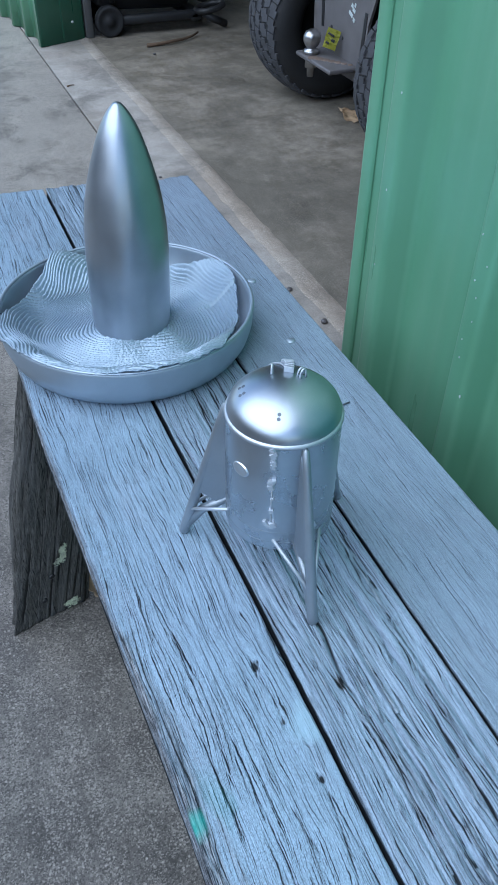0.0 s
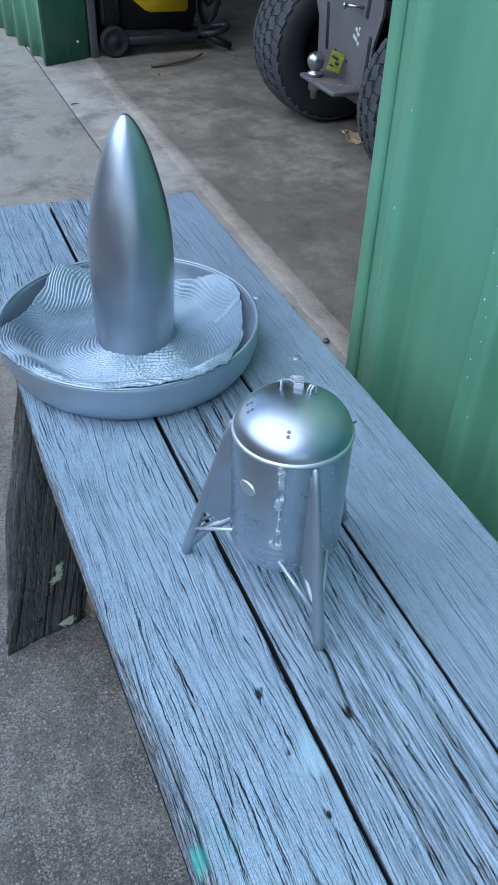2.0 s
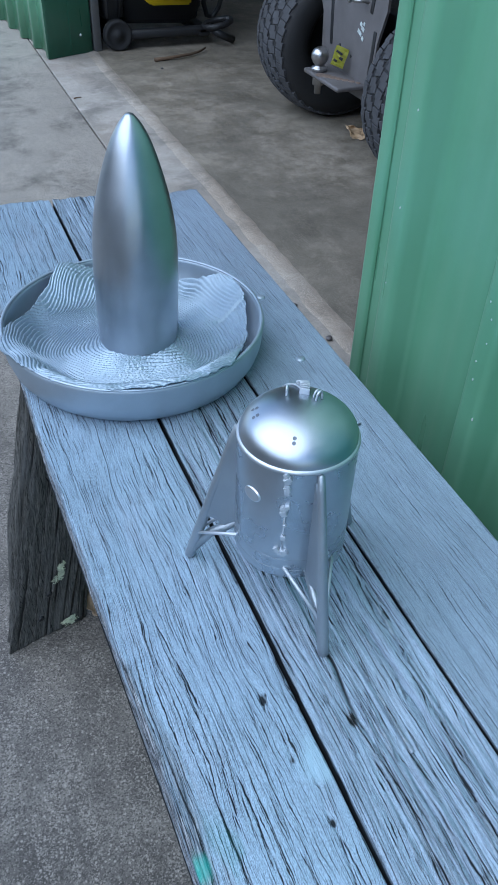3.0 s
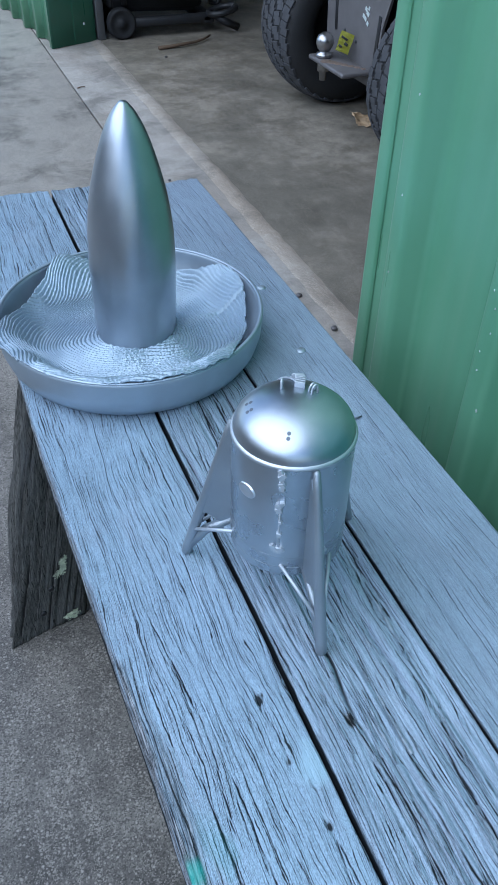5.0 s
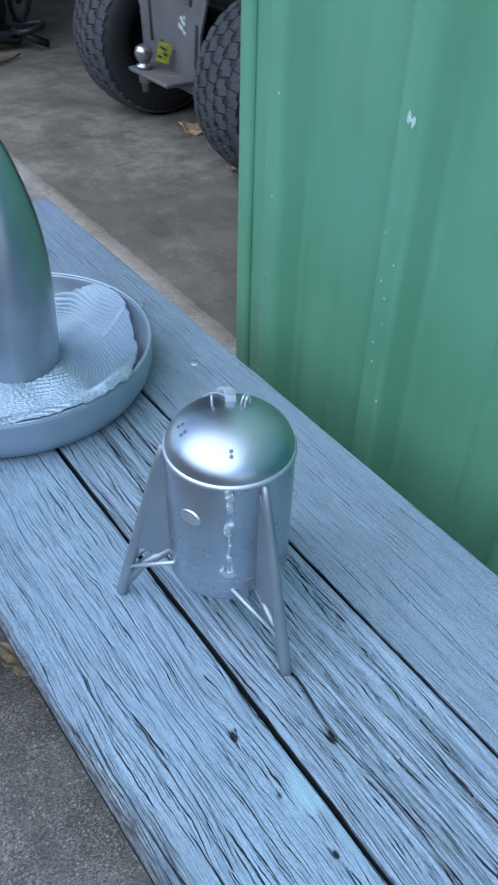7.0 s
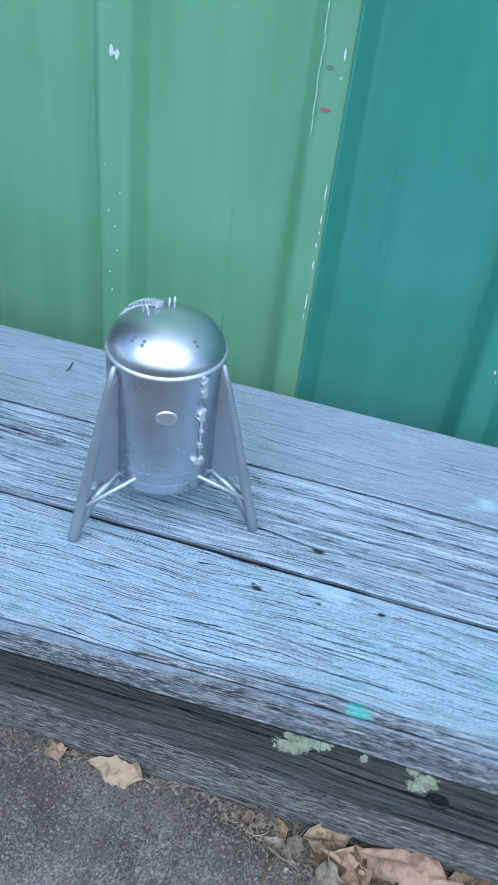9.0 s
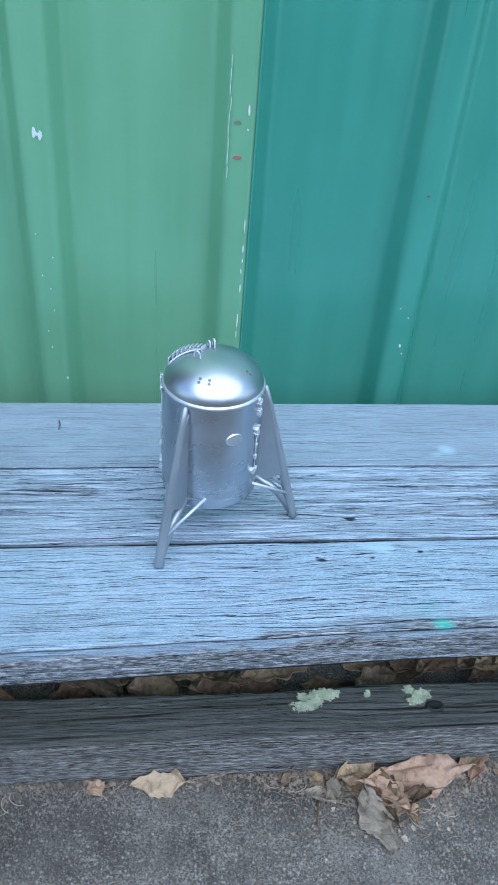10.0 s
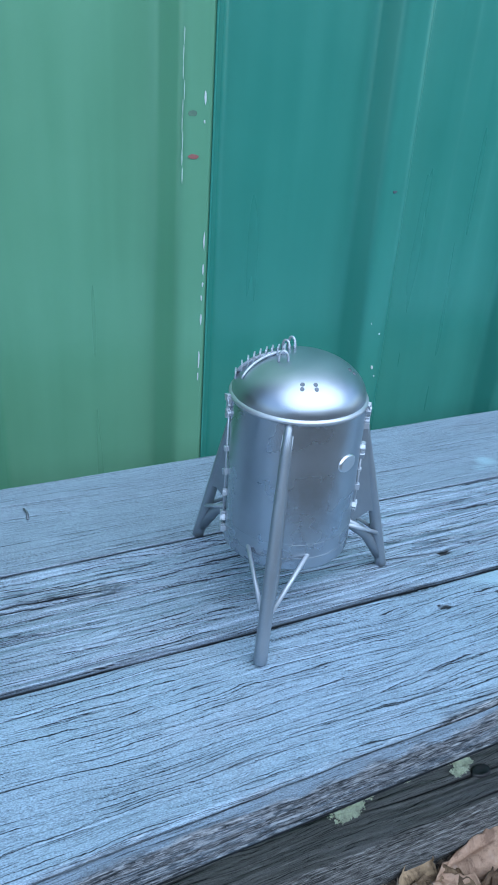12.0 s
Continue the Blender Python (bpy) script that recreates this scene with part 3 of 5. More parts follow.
def plank(x0, x1, end, thick, seed, mat, cracks, rough, worn, wander, dips=(), spots=(), ragged=0.003, bare_side=1.0, gape=0.0, front_line=None, skirt=0.0, arris=0.0013, rifts=()):
    """A weathered plank along y: raised grain, long drying cracks, rounded and ragged edges."""
    rng = np.random.default_rng(seed)
    near = np.linspace(-0.78, -0.06, 30)
    y = np.concatenate([near[:-1], np.arange(-0.06, end, 0.0042), [end]])
    w = x1 - x0
    step = 0.00044
    u = np.linspace(0, 1, int(w / step))
    top = np.stack([x0 + w * u, np.zeros_like(u)], 1)
    v = np.linspace(0, 1, 34)[1:]
    back = np.stack([np.full_like(v, x1), -thick * v], 1)
    under = np.stack([np.linspace(x1, x0, 8)[1:], np.full(7, -thick)], 1)
    front = np.stack([np.full_like(v, x0), -thick * (1 - v)], 1)[:-1]
    loop = np.concatenate([top, back, under, front])
    nt_, ns, n = len(top), len(y), len(loop)
    px = np.repeat(loop[None, :, 0], ns, 0)
    pz = np.repeat(loop[None, :, 1], ns, 0)
    yy = np.repeat(y[:, None], n, 1)
    # grain runs along y and wavers
    warp = wander * (lattice(rng, yy * 4.5, px * 7) + 0.35 * lattice(rng, yy * 15, px * 14))
    for kx, ky, kr in dips:
        d = np.exp(-(((yy - ky) / 0.03) ** 2))
        warp = warp + d * 0.004 * np.sign(px - kx) * np.exp(-np.abs(px - kx) / 0.012)
    g = px + warp
    h = 0.00016 * rough * lattice(rng, g / 0.0018, yy / 0.14)
    h += 0.00012 * rough * lattice(rng, g / 0.005, yy / 0.3)
    h += 0.0008 * lattice(rng, g / 0.03, yy / 0.3)
    if rough > 1:
        # hard summerwood stands up in rounded ridges
        h += 0.0017 * lattice(rng, g / 0.0055, yy / 0.5) + 0.0011 * np.abs(lattice(rng, g / 0.0026, yy / 0.25))
    depth = np.zeros_like(px)
    opened = np.zeros_like(px)
    for _ in range(cracks):
        cy, length = rng.uniform(-0.1, end + 0.05), rng.uniform(0.04, 0.34)
        cx = rng.uniform(x0, x1)
        width, deep = rng.uniform(0.0002, 0.00034) * (1.8 if rng.random() < 0.12 else 1.0), rng.uniform(0.0005, 0.0012)
        if rng.random() < gape:
            width, deep, length = width * 2.4, 0.0026, length * 0.6
        t = np.abs(yy - cy) / (length / 2)
        wob = 0.0009 * np.interp(yy, np.linspace(cy - 0.2, cy + 0.2, 18), rng.uniform(-1, 1, 18))
        wob = wob + 0.0005 * np.interp(yy, np.linspace(cy - 0.2, cy + 0.2, 90), rng.uniform(-1, 1, 90))
        keep = np.interp(yy, np.linspace(cy - 0.2, cy + 0.2, 26), rng.uniform(0.25, 1.1, 26))
        prof = np.clip(1 - t ** 2, 0, 1) * keep * np.exp(-(((g - cx - wob) / width) ** 2))
        depth = np.maximum(depth, prof * deep)
        opened = np.maximum(opened, prof)
    for rx0, ry0, rx1, ry1, width, deep in rifts:
        # long open splits; the broad ones are weathered hollows that the paint has reached
        shut = 0.0 if width > 0.001 else 1.0
        f = np.clip((yy - ry0) / (ry1 - ry0), -0.1, 1.1)
        wob = 0.0007 * np.interp(yy, np.linspace(ry1, ry0, 16), rng.uniform(-1, 1, 16))
        width = width * np.interp(yy, np.linspace(ry1, ry0, 12), rng.uniform(0.55, 1.15, 12))
        prof = np.clip(1.1 - (2 * f - 1) ** 4, 0, 1) * np.exp(-(((px - rx0 - (rx1 - rx0) * f - wob) / width) ** 4)) * (np.abs(2 * f - 1) < 1.19)
        depth = np.maximum(depth, prof * deep)
        opened = np.maximum(opened, prof * shut)
    hole = np.zeros_like(px)
    for kx, ky, kr in dips:
        r = np.hypot((px - kx) * 1.5, (yy - ky) * 0.9) / kr * (1 + 0.6 * lattice(rng, px * 420, yy * 300))
        hole = np.maximum(hole, 1 - ease(0.35, 1.0, r))
    on_top = np.zeros(n)
    on_top[:nt_] = 1
    edge = np.minimum(np.arange(nt_), np.arange(nt_)[::-1]) * step
    z = h * on_top - depth * on_top - 0.002 * hole * on_top
    roundness = np.where(u < 0.5, arris, 0.0013)
    fall = np.clip(1 - edge / roundness, 0, 1)
    z[:, :nt_] -= roundness * (1 - np.sqrt(np.clip(1 - fall ** 2, 0, 1)))
    # rough sides, and a ragged upper edge
    rag = ragged * (0.6 * lattice(rng, yy * 22, px * 0) + 0.45 * lattice(rng, yy * 90, px * 0 + 3))
    side = 0.0006 * lattice(rng, pz / 0.0035, yy / 0.07) + 0.0005 * lattice(rng, pz / 0.0012, yy / 0.03) + rag * 0.5
    nf = nt_ + len(back) + len(under)
    px[:, nf:] -= side[:, nf:] + 0.0022 * np.sin(np.pi * np.clip(-pz[:, nf:] / thick, 0, 1)) - 0.0018
    px[:, nt_:nt_ + len(back) - 1] += 0.5 * side[:, nt_:nt_ + len(back) - 1]
    taper = np.exp(-edge / 0.006)
    px[:, :nt_] -= np.where(u < 0.5, 1, -0.5) * taper * rag[:, :nt_] * 0.5
    pz = pz + z
    # the far end is sawn roughly
    yy[-1] += 0.004 * lattice(rng, px[-1] / 0.008, px[-1] * 0) - 0.002
    yy[-2] = np.minimum(yy[-2], yy[-1] - 0.001)
    patch = 0.5 + 0.5 * (0.55 * lattice(rng, g / 0.012, yy / 0.16) + 0.45 * lattice(rng, g / 0.0022, yy / 0.12))
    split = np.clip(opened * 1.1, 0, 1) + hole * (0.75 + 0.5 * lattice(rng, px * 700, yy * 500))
    bare = 0.6 * hole + worn * ease(0.52, 0.85, patch)
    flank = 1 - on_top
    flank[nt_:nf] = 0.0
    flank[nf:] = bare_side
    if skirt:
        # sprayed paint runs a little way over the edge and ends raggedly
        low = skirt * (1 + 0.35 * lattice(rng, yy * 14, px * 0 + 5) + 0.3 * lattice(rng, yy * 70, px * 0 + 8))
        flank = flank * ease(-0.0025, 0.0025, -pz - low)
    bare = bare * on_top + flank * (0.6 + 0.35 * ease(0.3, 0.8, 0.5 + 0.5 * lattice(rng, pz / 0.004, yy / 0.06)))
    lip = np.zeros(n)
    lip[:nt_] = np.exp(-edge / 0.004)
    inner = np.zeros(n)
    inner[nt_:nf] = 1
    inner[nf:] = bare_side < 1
    # paint thins inside the gaps; the darker wood also stands in for shade
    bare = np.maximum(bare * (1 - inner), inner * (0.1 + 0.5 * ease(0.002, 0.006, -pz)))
    edge_soft = 0.5 + 0.5 * lattice(rng, yy * 60, px * 250)
    bare = bare + np.where((np.arange(n) < nt_ // 2) & (bare_side > 0), 0.55, 0.12) * lip * ease(0.35, 0.75, 0.5 + 0.5 * lattice(rng, yy * 40, px * 200))
    if skirt:
        # hands and weather have rubbed the near front corner thin
        bare = bare + 0.8 * ease(0.5, 0.3, yy) * np.exp(-np.clip(px - x0, 0, 1) / 0.03) * on_top * (0.7 + 0.5 * lattice(rng, g / 0.006, yy / 0.08))
    teal, pale = np.zeros_like(px), np.zeros_like(px)
    for kind, sx, sy, sr, amount in spots:
        r = np.hypot(px - sx, (yy - sy) * 0.8) / sr * (1 + 0.5 * lattice(rng, px * 130, yy * 90))
        m = amount * (1 - ease(0.3, 1.0, r)) * on_top
        teal, pale = (np.maximum(teal, m), pale) if kind == "teal" else (teal, np.maximum(pale, m))
    if front_line is not None:
        # the front edge is not straight: the board narrows toward the near end
        shift = np.interp(yy, [p[0] for p in front_line], [p[1] - x0 for p in front_line])
        px = px + shift * np.clip(1 - (px - x0) / (w * 0.7), 0, 1)
    verts = np.stack([px, yy, TOP + pz], 2).reshape(-1, 3)
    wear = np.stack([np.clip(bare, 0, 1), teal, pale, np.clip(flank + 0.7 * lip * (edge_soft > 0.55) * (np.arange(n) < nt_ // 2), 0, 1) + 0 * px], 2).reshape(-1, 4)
    i = np.arange(ns - 1)[:, None] * n
    k = np.arange(n)[None, :]
    k1 = (k + 1) % n
    quads = np.stack([i + k, i + n + k, i + n + k1, i + k1], 2).reshape(-1, 4)
    # faces between planks blacken with depth: the gap's shade put into colour
    gap_shade = inner * ease(0.0015, 0.006, -pz)
    ob = array_mesh("plank", verts, quads, mat, bench, wear, "", np.clip(split * on_top + gap_shade, 0, 1))
    # close the two ends
    bm = bmesh.new()
    bm.from_mesh(ob.data)
    bm.verts.ensure_lookup_table()
    bm.faces.new([bm.verts[j] for j in range(n)])
    bm.faces.new([bm.verts[(ns - 1) * n + j] for j in range(n)][::-1])
    bmesh.ops.recalc_face_normals(bm, faces=bm.faces[:])
    bm.to_mesh(ob.data)
    bm.free()
    return ob


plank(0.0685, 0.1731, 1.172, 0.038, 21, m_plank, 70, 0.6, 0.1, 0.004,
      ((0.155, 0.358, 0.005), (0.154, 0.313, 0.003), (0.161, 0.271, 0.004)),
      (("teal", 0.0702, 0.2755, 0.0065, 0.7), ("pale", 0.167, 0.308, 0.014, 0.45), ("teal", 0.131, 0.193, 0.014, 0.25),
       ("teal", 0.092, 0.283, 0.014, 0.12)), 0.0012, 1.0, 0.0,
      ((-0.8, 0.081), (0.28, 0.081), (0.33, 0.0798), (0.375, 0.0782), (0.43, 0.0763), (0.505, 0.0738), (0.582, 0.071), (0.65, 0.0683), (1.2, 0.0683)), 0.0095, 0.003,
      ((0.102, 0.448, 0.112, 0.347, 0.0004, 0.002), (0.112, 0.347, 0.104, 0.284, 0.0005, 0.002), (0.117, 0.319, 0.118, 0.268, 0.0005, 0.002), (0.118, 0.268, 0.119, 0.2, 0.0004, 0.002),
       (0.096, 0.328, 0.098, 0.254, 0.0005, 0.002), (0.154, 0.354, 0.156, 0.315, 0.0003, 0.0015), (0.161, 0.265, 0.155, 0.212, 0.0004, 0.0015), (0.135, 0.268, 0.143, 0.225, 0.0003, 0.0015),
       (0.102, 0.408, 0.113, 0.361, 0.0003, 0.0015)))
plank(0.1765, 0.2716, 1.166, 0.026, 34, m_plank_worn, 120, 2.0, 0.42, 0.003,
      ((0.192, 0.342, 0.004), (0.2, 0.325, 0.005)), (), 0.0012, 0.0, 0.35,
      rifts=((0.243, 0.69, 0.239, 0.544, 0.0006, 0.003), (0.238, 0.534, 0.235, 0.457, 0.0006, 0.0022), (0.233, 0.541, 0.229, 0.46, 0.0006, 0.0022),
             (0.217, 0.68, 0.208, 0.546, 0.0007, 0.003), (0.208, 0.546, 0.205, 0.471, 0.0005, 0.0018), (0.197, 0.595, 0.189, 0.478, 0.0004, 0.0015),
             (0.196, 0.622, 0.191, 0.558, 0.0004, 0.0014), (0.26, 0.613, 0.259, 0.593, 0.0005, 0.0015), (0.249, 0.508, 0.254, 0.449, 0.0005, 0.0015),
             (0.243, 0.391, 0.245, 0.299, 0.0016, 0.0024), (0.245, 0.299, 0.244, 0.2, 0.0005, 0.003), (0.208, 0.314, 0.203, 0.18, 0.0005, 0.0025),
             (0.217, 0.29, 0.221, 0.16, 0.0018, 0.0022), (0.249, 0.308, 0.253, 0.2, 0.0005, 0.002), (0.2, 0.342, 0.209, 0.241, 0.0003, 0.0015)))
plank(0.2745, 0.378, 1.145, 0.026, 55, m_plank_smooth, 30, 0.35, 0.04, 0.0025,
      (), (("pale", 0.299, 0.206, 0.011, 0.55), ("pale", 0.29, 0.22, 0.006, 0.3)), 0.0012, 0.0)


def sliver(x, y, length, width, lift, turn, seed):
    """A raised splinter on the middle plank: a thin ragged strip, fixed at one end."""
    rng = random.Random(seed)
    bm = bmesh.new()
    m = pose(x, y, TOP - 0.0004, 0, 0, turn)
    rows_ = []
    for k in range(9):
        f = k / 8
        half = width / 2 * (1 - 0.75 * f) * rng.uniform(0.75, 1.2)
        z = 0.0006 + lift * f ** 1.6
        side = rng.uniform(-0.0003, 0.0003)
        rows_.append([bm.verts.new(m @ Vector(p)) for p in ((-half + side, f * length, z), (side, f * length, z + 0.0005), (half + side, f * length, z - 0.0002), (side, f * length, z - 0.001))])
    for a, b in zip(rows_, rows_[1:]):
        for k in range(4):
            bm.faces.new((a[k], a[(k + 1) % 4], b[(k + 1) % 4], b[k]))
    bm.faces.new(rows_[0][::-1])
    bm.faces.new(rows_[-1])
    part("sliver", bm, m_plank_worn, bench, smooth=False)


for x, y, length, width, turn in ((0.2415, 0.542, 0.063, 0.005, -1.8), (0.2365, 0.547, 0.03, 0.003, 0), (0.2135, 0.585, 0.03, 0.003, -2.3),
                                  (0.24, 0.549, 0.017, 0.003, 170), (0.251, 0.577, 0.037, 0.003, -1.5)):
    sliver(x, y, length, width, 0.0022, turn, int(x * 10000))
rng = random.Random(41)
for k in range(70):
    if k < 54:
        x, y = rng.uniform(0.185, 0.265), rng.choice((rng.uniform(0.36, 0.42), rng.uniform(0.2, 0.38), rng.uniform(0.02, 0.2)))
    else:
        x, y = rng.uniform(0.18, 0.268), rng.uniform(0.0, 1.0)
    if math.hypot(x - 0.209, y - 0.447) > 0.085 and not 0.62 < y < 0.91:
        sliver(x, y, rng.uniform(0.014, 0.06), rng.uniform(0.0014, 0.0055), rng.uniform(0.0004, 0.003), rng.choice((0, 180)) + rng.uniform(-4, 4), 300 + k)


def split_place(place):
    """A placing as a plain turn and what is left of it, so that grain follows the board."""
    turn = Matrix.Translation(place.translation) @ place.to_quaternion().to_matrix().to_4x4()
    return turn, turn.inverted() @ place


def old_board(name, parent, length, width, thick, seed, place, across=60, label="", mat=None, face_tones=None):
    """A bare weathered board along its own y, with grain on all four sides."""
    rng = np.random.default_rng(seed)
    y = np.linspace(0, length, max(8, int(length / 0.006)))
    def line(ax, az, bx, bz, k):
        s = np.linspace(0, 1, k)[:-1]
        return np.stack([ax + (bx - ax) * s, az + (bz - az) * s], 1)
    k2 = max(10, int(across * thick / width))
    loop = np.concatenate([line(0, 0, width, 0, across), line(width, 0, width, -thick, k2),
                           line(width, -thick, 0, -thick, across), line(0, -thick, 0, 0, k2)])
    n, ns = len(loop), len(y)
    px, pz, yy = np.repeat(loop[None, :, 0], ns, 0), np.repeat(loop[None, :, 1], ns, 0), np.repeat(y[:, None], n, 1)
    cx, cz = width / 2, -thick / 2
    g = px + pz * 1.7 + 0.006 * lattice(rng, yy * 6, px * 12)
    h = 0.0009 * lattice(rng, g / 0.004, yy / 0.12) + 0.0006 * lattice(rng, g / 0.0016, yy / 0.05) + 0.0016 * lattice(rng, g / 0.03, yy / 0.2)
    depth = np.zeros_like(px)
    for _ in range(26):
        c0, l0, q = rng.uniform(0, length), rng.uniform(0.06, 0.4), rng.uniform(g.min(), g.max())
        depth = np.maximum(depth, 0.003 * np.clip(1 - (np.abs(yy - c0) / l0 * 2) ** 2, 0, 1) * np.exp(-(((g - q) / 0.0012) ** 2)))
    s = 1 + (h - depth) / (0.5 * min(width, thick))
    rx, rz = np.abs(px - cx) / cx, np.abs(pz - cz) / -cz
    soft = np.clip((rx * rz - 0.86) / 0.14, 0, 1) * 0.05
    px, pz = cx + (px - cx) * (s - soft), cz + (pz - cz) * (s - soft)
    bare = np.clip(0.55 + 0.16 * lattice(rng, g / 0.01, yy / 0.1), 0, 1)
    # top set darker, sides paler: the light on each face put into colour
    if face_tones is not None:
        bare = np.clip(bare + np.where(np.arange(n) < across - 1, face_tones[0], face_tones[1]), 0, 1)
    wear = np.stack([bare, bare * 0, bare * 0], 2).reshape(-1, 3)
    verts = np.stack([px, yy, pz], 2).reshape(-1, 3)
    i, k = np.arange(ns - 1)[:, None] * n, np.arange(n)[None, :]
    k1 = (k + 1) % n
    quads = np.stack([i + k, i + n + k, i + n + k1, i + k1], 2).reshape(-1, 4)
    ob = array_mesh(name, verts, quads, mat or m_old_timber, parent, wear, label, np.clip(depth / 0.0025, 0, 1))
    bm = bmesh.new()
    bm.from_mesh(ob.data)
    bm.verts.ensure_lookup_table()
    bm.faces.new([bm.verts[j] for j in range(n)])
    bm.faces.new([bm.verts[(ns - 1) * n + j] for j in range(n)][::-1])
    bmesh.ops.recalc_face_normals(bm, faces=bm.faces[:])
    bm.to_mesh(ob.data)
    bm.free()
    turn, skew = split_place(place)
    ob.data.transform(skew)
    ob.matrix_basis = turn
    return ob


def leg_place(x_low, x_high, y):
    """Board's length runs up from the floor, its width along x, its face toward -y."""
    rise = Vector((x_high - x_low, 0, 0.424))
    up = rise.normalized()
    face = Vector((0.21, -0.978, 0))
    wide = Vector((0.978, 0.21, 0))  # set a little askew, the ends sawn level
    m = Matrix((wide, up, face)).transposed().to_4x4()
    m.translation = (x_low, y, 0.0)
    return m


for y in (0.788, -0.56):
    old_board("leg", bench, 0.436, 0.103, 0.024, 7, leg_place(-0.007, 0.072, y), 60, "dark bare grey timber leg with lichen", m_leg_timber)
    old_board("leg", bench, 0.436, 0.114, 0.042, 8, leg_place(0.255, 0.25, y), 60, "dark bare grey timber leg", m_leg_timber)
    old_board("cleat", bench, 0.30, 0.07, 0.035, 9, Matrix.Translation((0.09, y + 0.047, 0.411)) @ pose(0, 0, 0, 0, 0, -90), 30)

bm = bmesh.new()
lathe(bm, [(0.0, 0.0022), (0.0035, 0.002), (0.0052, 0.0008), (0.0054, -0.004)], 12, Matrix.Translation((0.347, 0.827, TOP)))
part("nail", bm, m_saucer, bench, "painted-over nail head")
bm = bmesh.new()
lathe(bm, [(0.0, 0.0022), (0.0035, 0.002), (0.0052, 0.0008), (0.0054, -0.004)], 10, Matrix.Translation((0.338, 0.70, TOP - 0.001)))
part("nail", bm, m_saucer, bench, "painted-over nail head")
bm = bmesh.new()
tube(bm, [(0.345, 0.584, TOP + 0.001), (0.338, 0.5825, TOP + 0.0014), (0.331, 0.5835, TOP + 0.001)], 0.0008, 6)
tagged(part("splinter", bm, m_vent), "small blue-grey splinter lying on the painted plank", "splinter")

beam = old_board("timber_beam", None, 1.42, 0.066, 0.078, 15, Matrix.Translation((0.229, -0.62, 0.078)), 60, "", None, (-0.3, 0.25))
tagged(beam, "old bare grey timber beam with lichen lying on the concrete under the bench", "beam")


def lichen(parent, place, w, l, count, seed):
    """A flat crust of small lobed flakes, crowded into ragged patches."""
    rng = random.Random(seed)
    bm = bmesh.new()
    nests = [(rng.uniform(-0.42, 0.42) * w, rng.uniform(-0.42, 0.42) * l, rng.uniform(0.12, 0.3)) for _ in range(7)]
    for _ in range(int(count * 3.2)):
        nx, ny, nr_ = rng.choice(nests)
        x, y = nx + rng.gauss(0, 0.45) * nr_ * w, ny + rng.gauss(0, 0.45) * nr_ * l
        s = rng.uniform(0.0009, 0.0034)
        m = pose(x, y, 0.0003 + rng.random() ** 2 * 0.0028, rng.uniform(-15, 15), rng.uniform(-15, 15), rng.uniform(0, 360))
        ring = [bm.verts.new(m @ Vector((s * math.cos(k * 0.571) * (1.15 if k % 2 else 0.5) * rng.uniform(0.6, 1.1), s * math.sin(k * 0.571) * (1.15 if k % 2 else 0.5) * rng.uniform(0.6, 1.1),
                                         rng.uniform(-0.0003, 0.0008)))) for k in range(11)]
        mid = bm.verts.new(m @ Vector((0, 0, 0.0001)))
        for k in range(11):
            bm.faces.new((ring[k], ring[(k + 1) % 11], mid))
    ob = part("lichen", bm, m_lichen, parent, "pale green crusty lichen", smooth=False)
    ob.data.transform(place)
    return ob


for x, y, w, l, c, s in ((0.276, 0.298, 0.026, 0.05, 520, 1), (0.275, 0.163, 0.022, 0.034, 300, 2), (0.281, 0.228, 0.007, 0.01, 20, 3)):
    lichen(beam, Matrix.Translation((x - 0.229, y + 0.62, 0.001)), w, l, c, s)
bm = bmesh.new()
lathe(bm, [(0.0, -0.001), (0.0045, 0.0), (0.0075, 0.0016), (0.0095, 0.0008), (0.0105, -0.002)], 18, Matrix.Translation((0.26 - 0.229, 0.148 + 0.62, 0.0012)) @ Matrix.Diagonal((0.75, 1.2, 1, 1)))
part("knot", bm, m_black, beam, "dark hollow knot")
SKEW = split_place(leg_place(-0.007, 0.072, 0.788))[1]
front_leg = [o for o in bench.children if o.name.startswith("leg")][0]
for along, across, w, l, c, s in ((0.125, 0.055, 0.016, 0.034, 60, 6), (0.016, 0.082, 0.03, 0.016, 55, 7), (0.105, 0.098, 0.008, 0.028, 26, 8)):
    lichen(front_leg, SKEW @ Matrix.Translation((across, along, 0.001)), w, l, c, s)
for across, along in ((0.045, 0.085), (0.036, 0.042), (0.082, 0.3)):
    bm = bmesh.new()
    lathe(bm, [(0.0, 0.0006), (0.003, 0.0008), (0.0042, 0.0004), (0.0045, -0.002)], 10,
          SKEW @ Matrix.Translation((across, along, 0.0008)))
    part("nail_hole", bm, m_black, front_leg, "dark nail hole")


# ---- the saucer, the ridged mat and the nose cone ----
SAUCER = Vector((0.185, 0.767, TOP + 0.001))
saucer = thing("plant_saucer", SAUCER, "round plant saucer under blue-grey silver paint standing on the bench", "saucer")
bm = bmesh.new()
lathe(bm, [(0.0, 0.003), (0.095, 0.003), (0.101, 0.0), (0.1115, 0.0004), (0.1185, 0.0035), (0.1232, 0.011), (0.1265, 0.022), (0.1277, 0.036), (0.12805, 0.0395), (0.1279, 0.042),
           (0.1262, 0.0432), (0.1242, 0.042), (0.1234, 0.0395), (0.1232, 0.0358), (0.120, 0.026), (0.115, 0.014), (0.108, 0.008), (0.09, 0.0065), (0.0, 0.0065)], 128)
part("bowl", bm, m_saucer, saucer)
bm = bmesh.new()
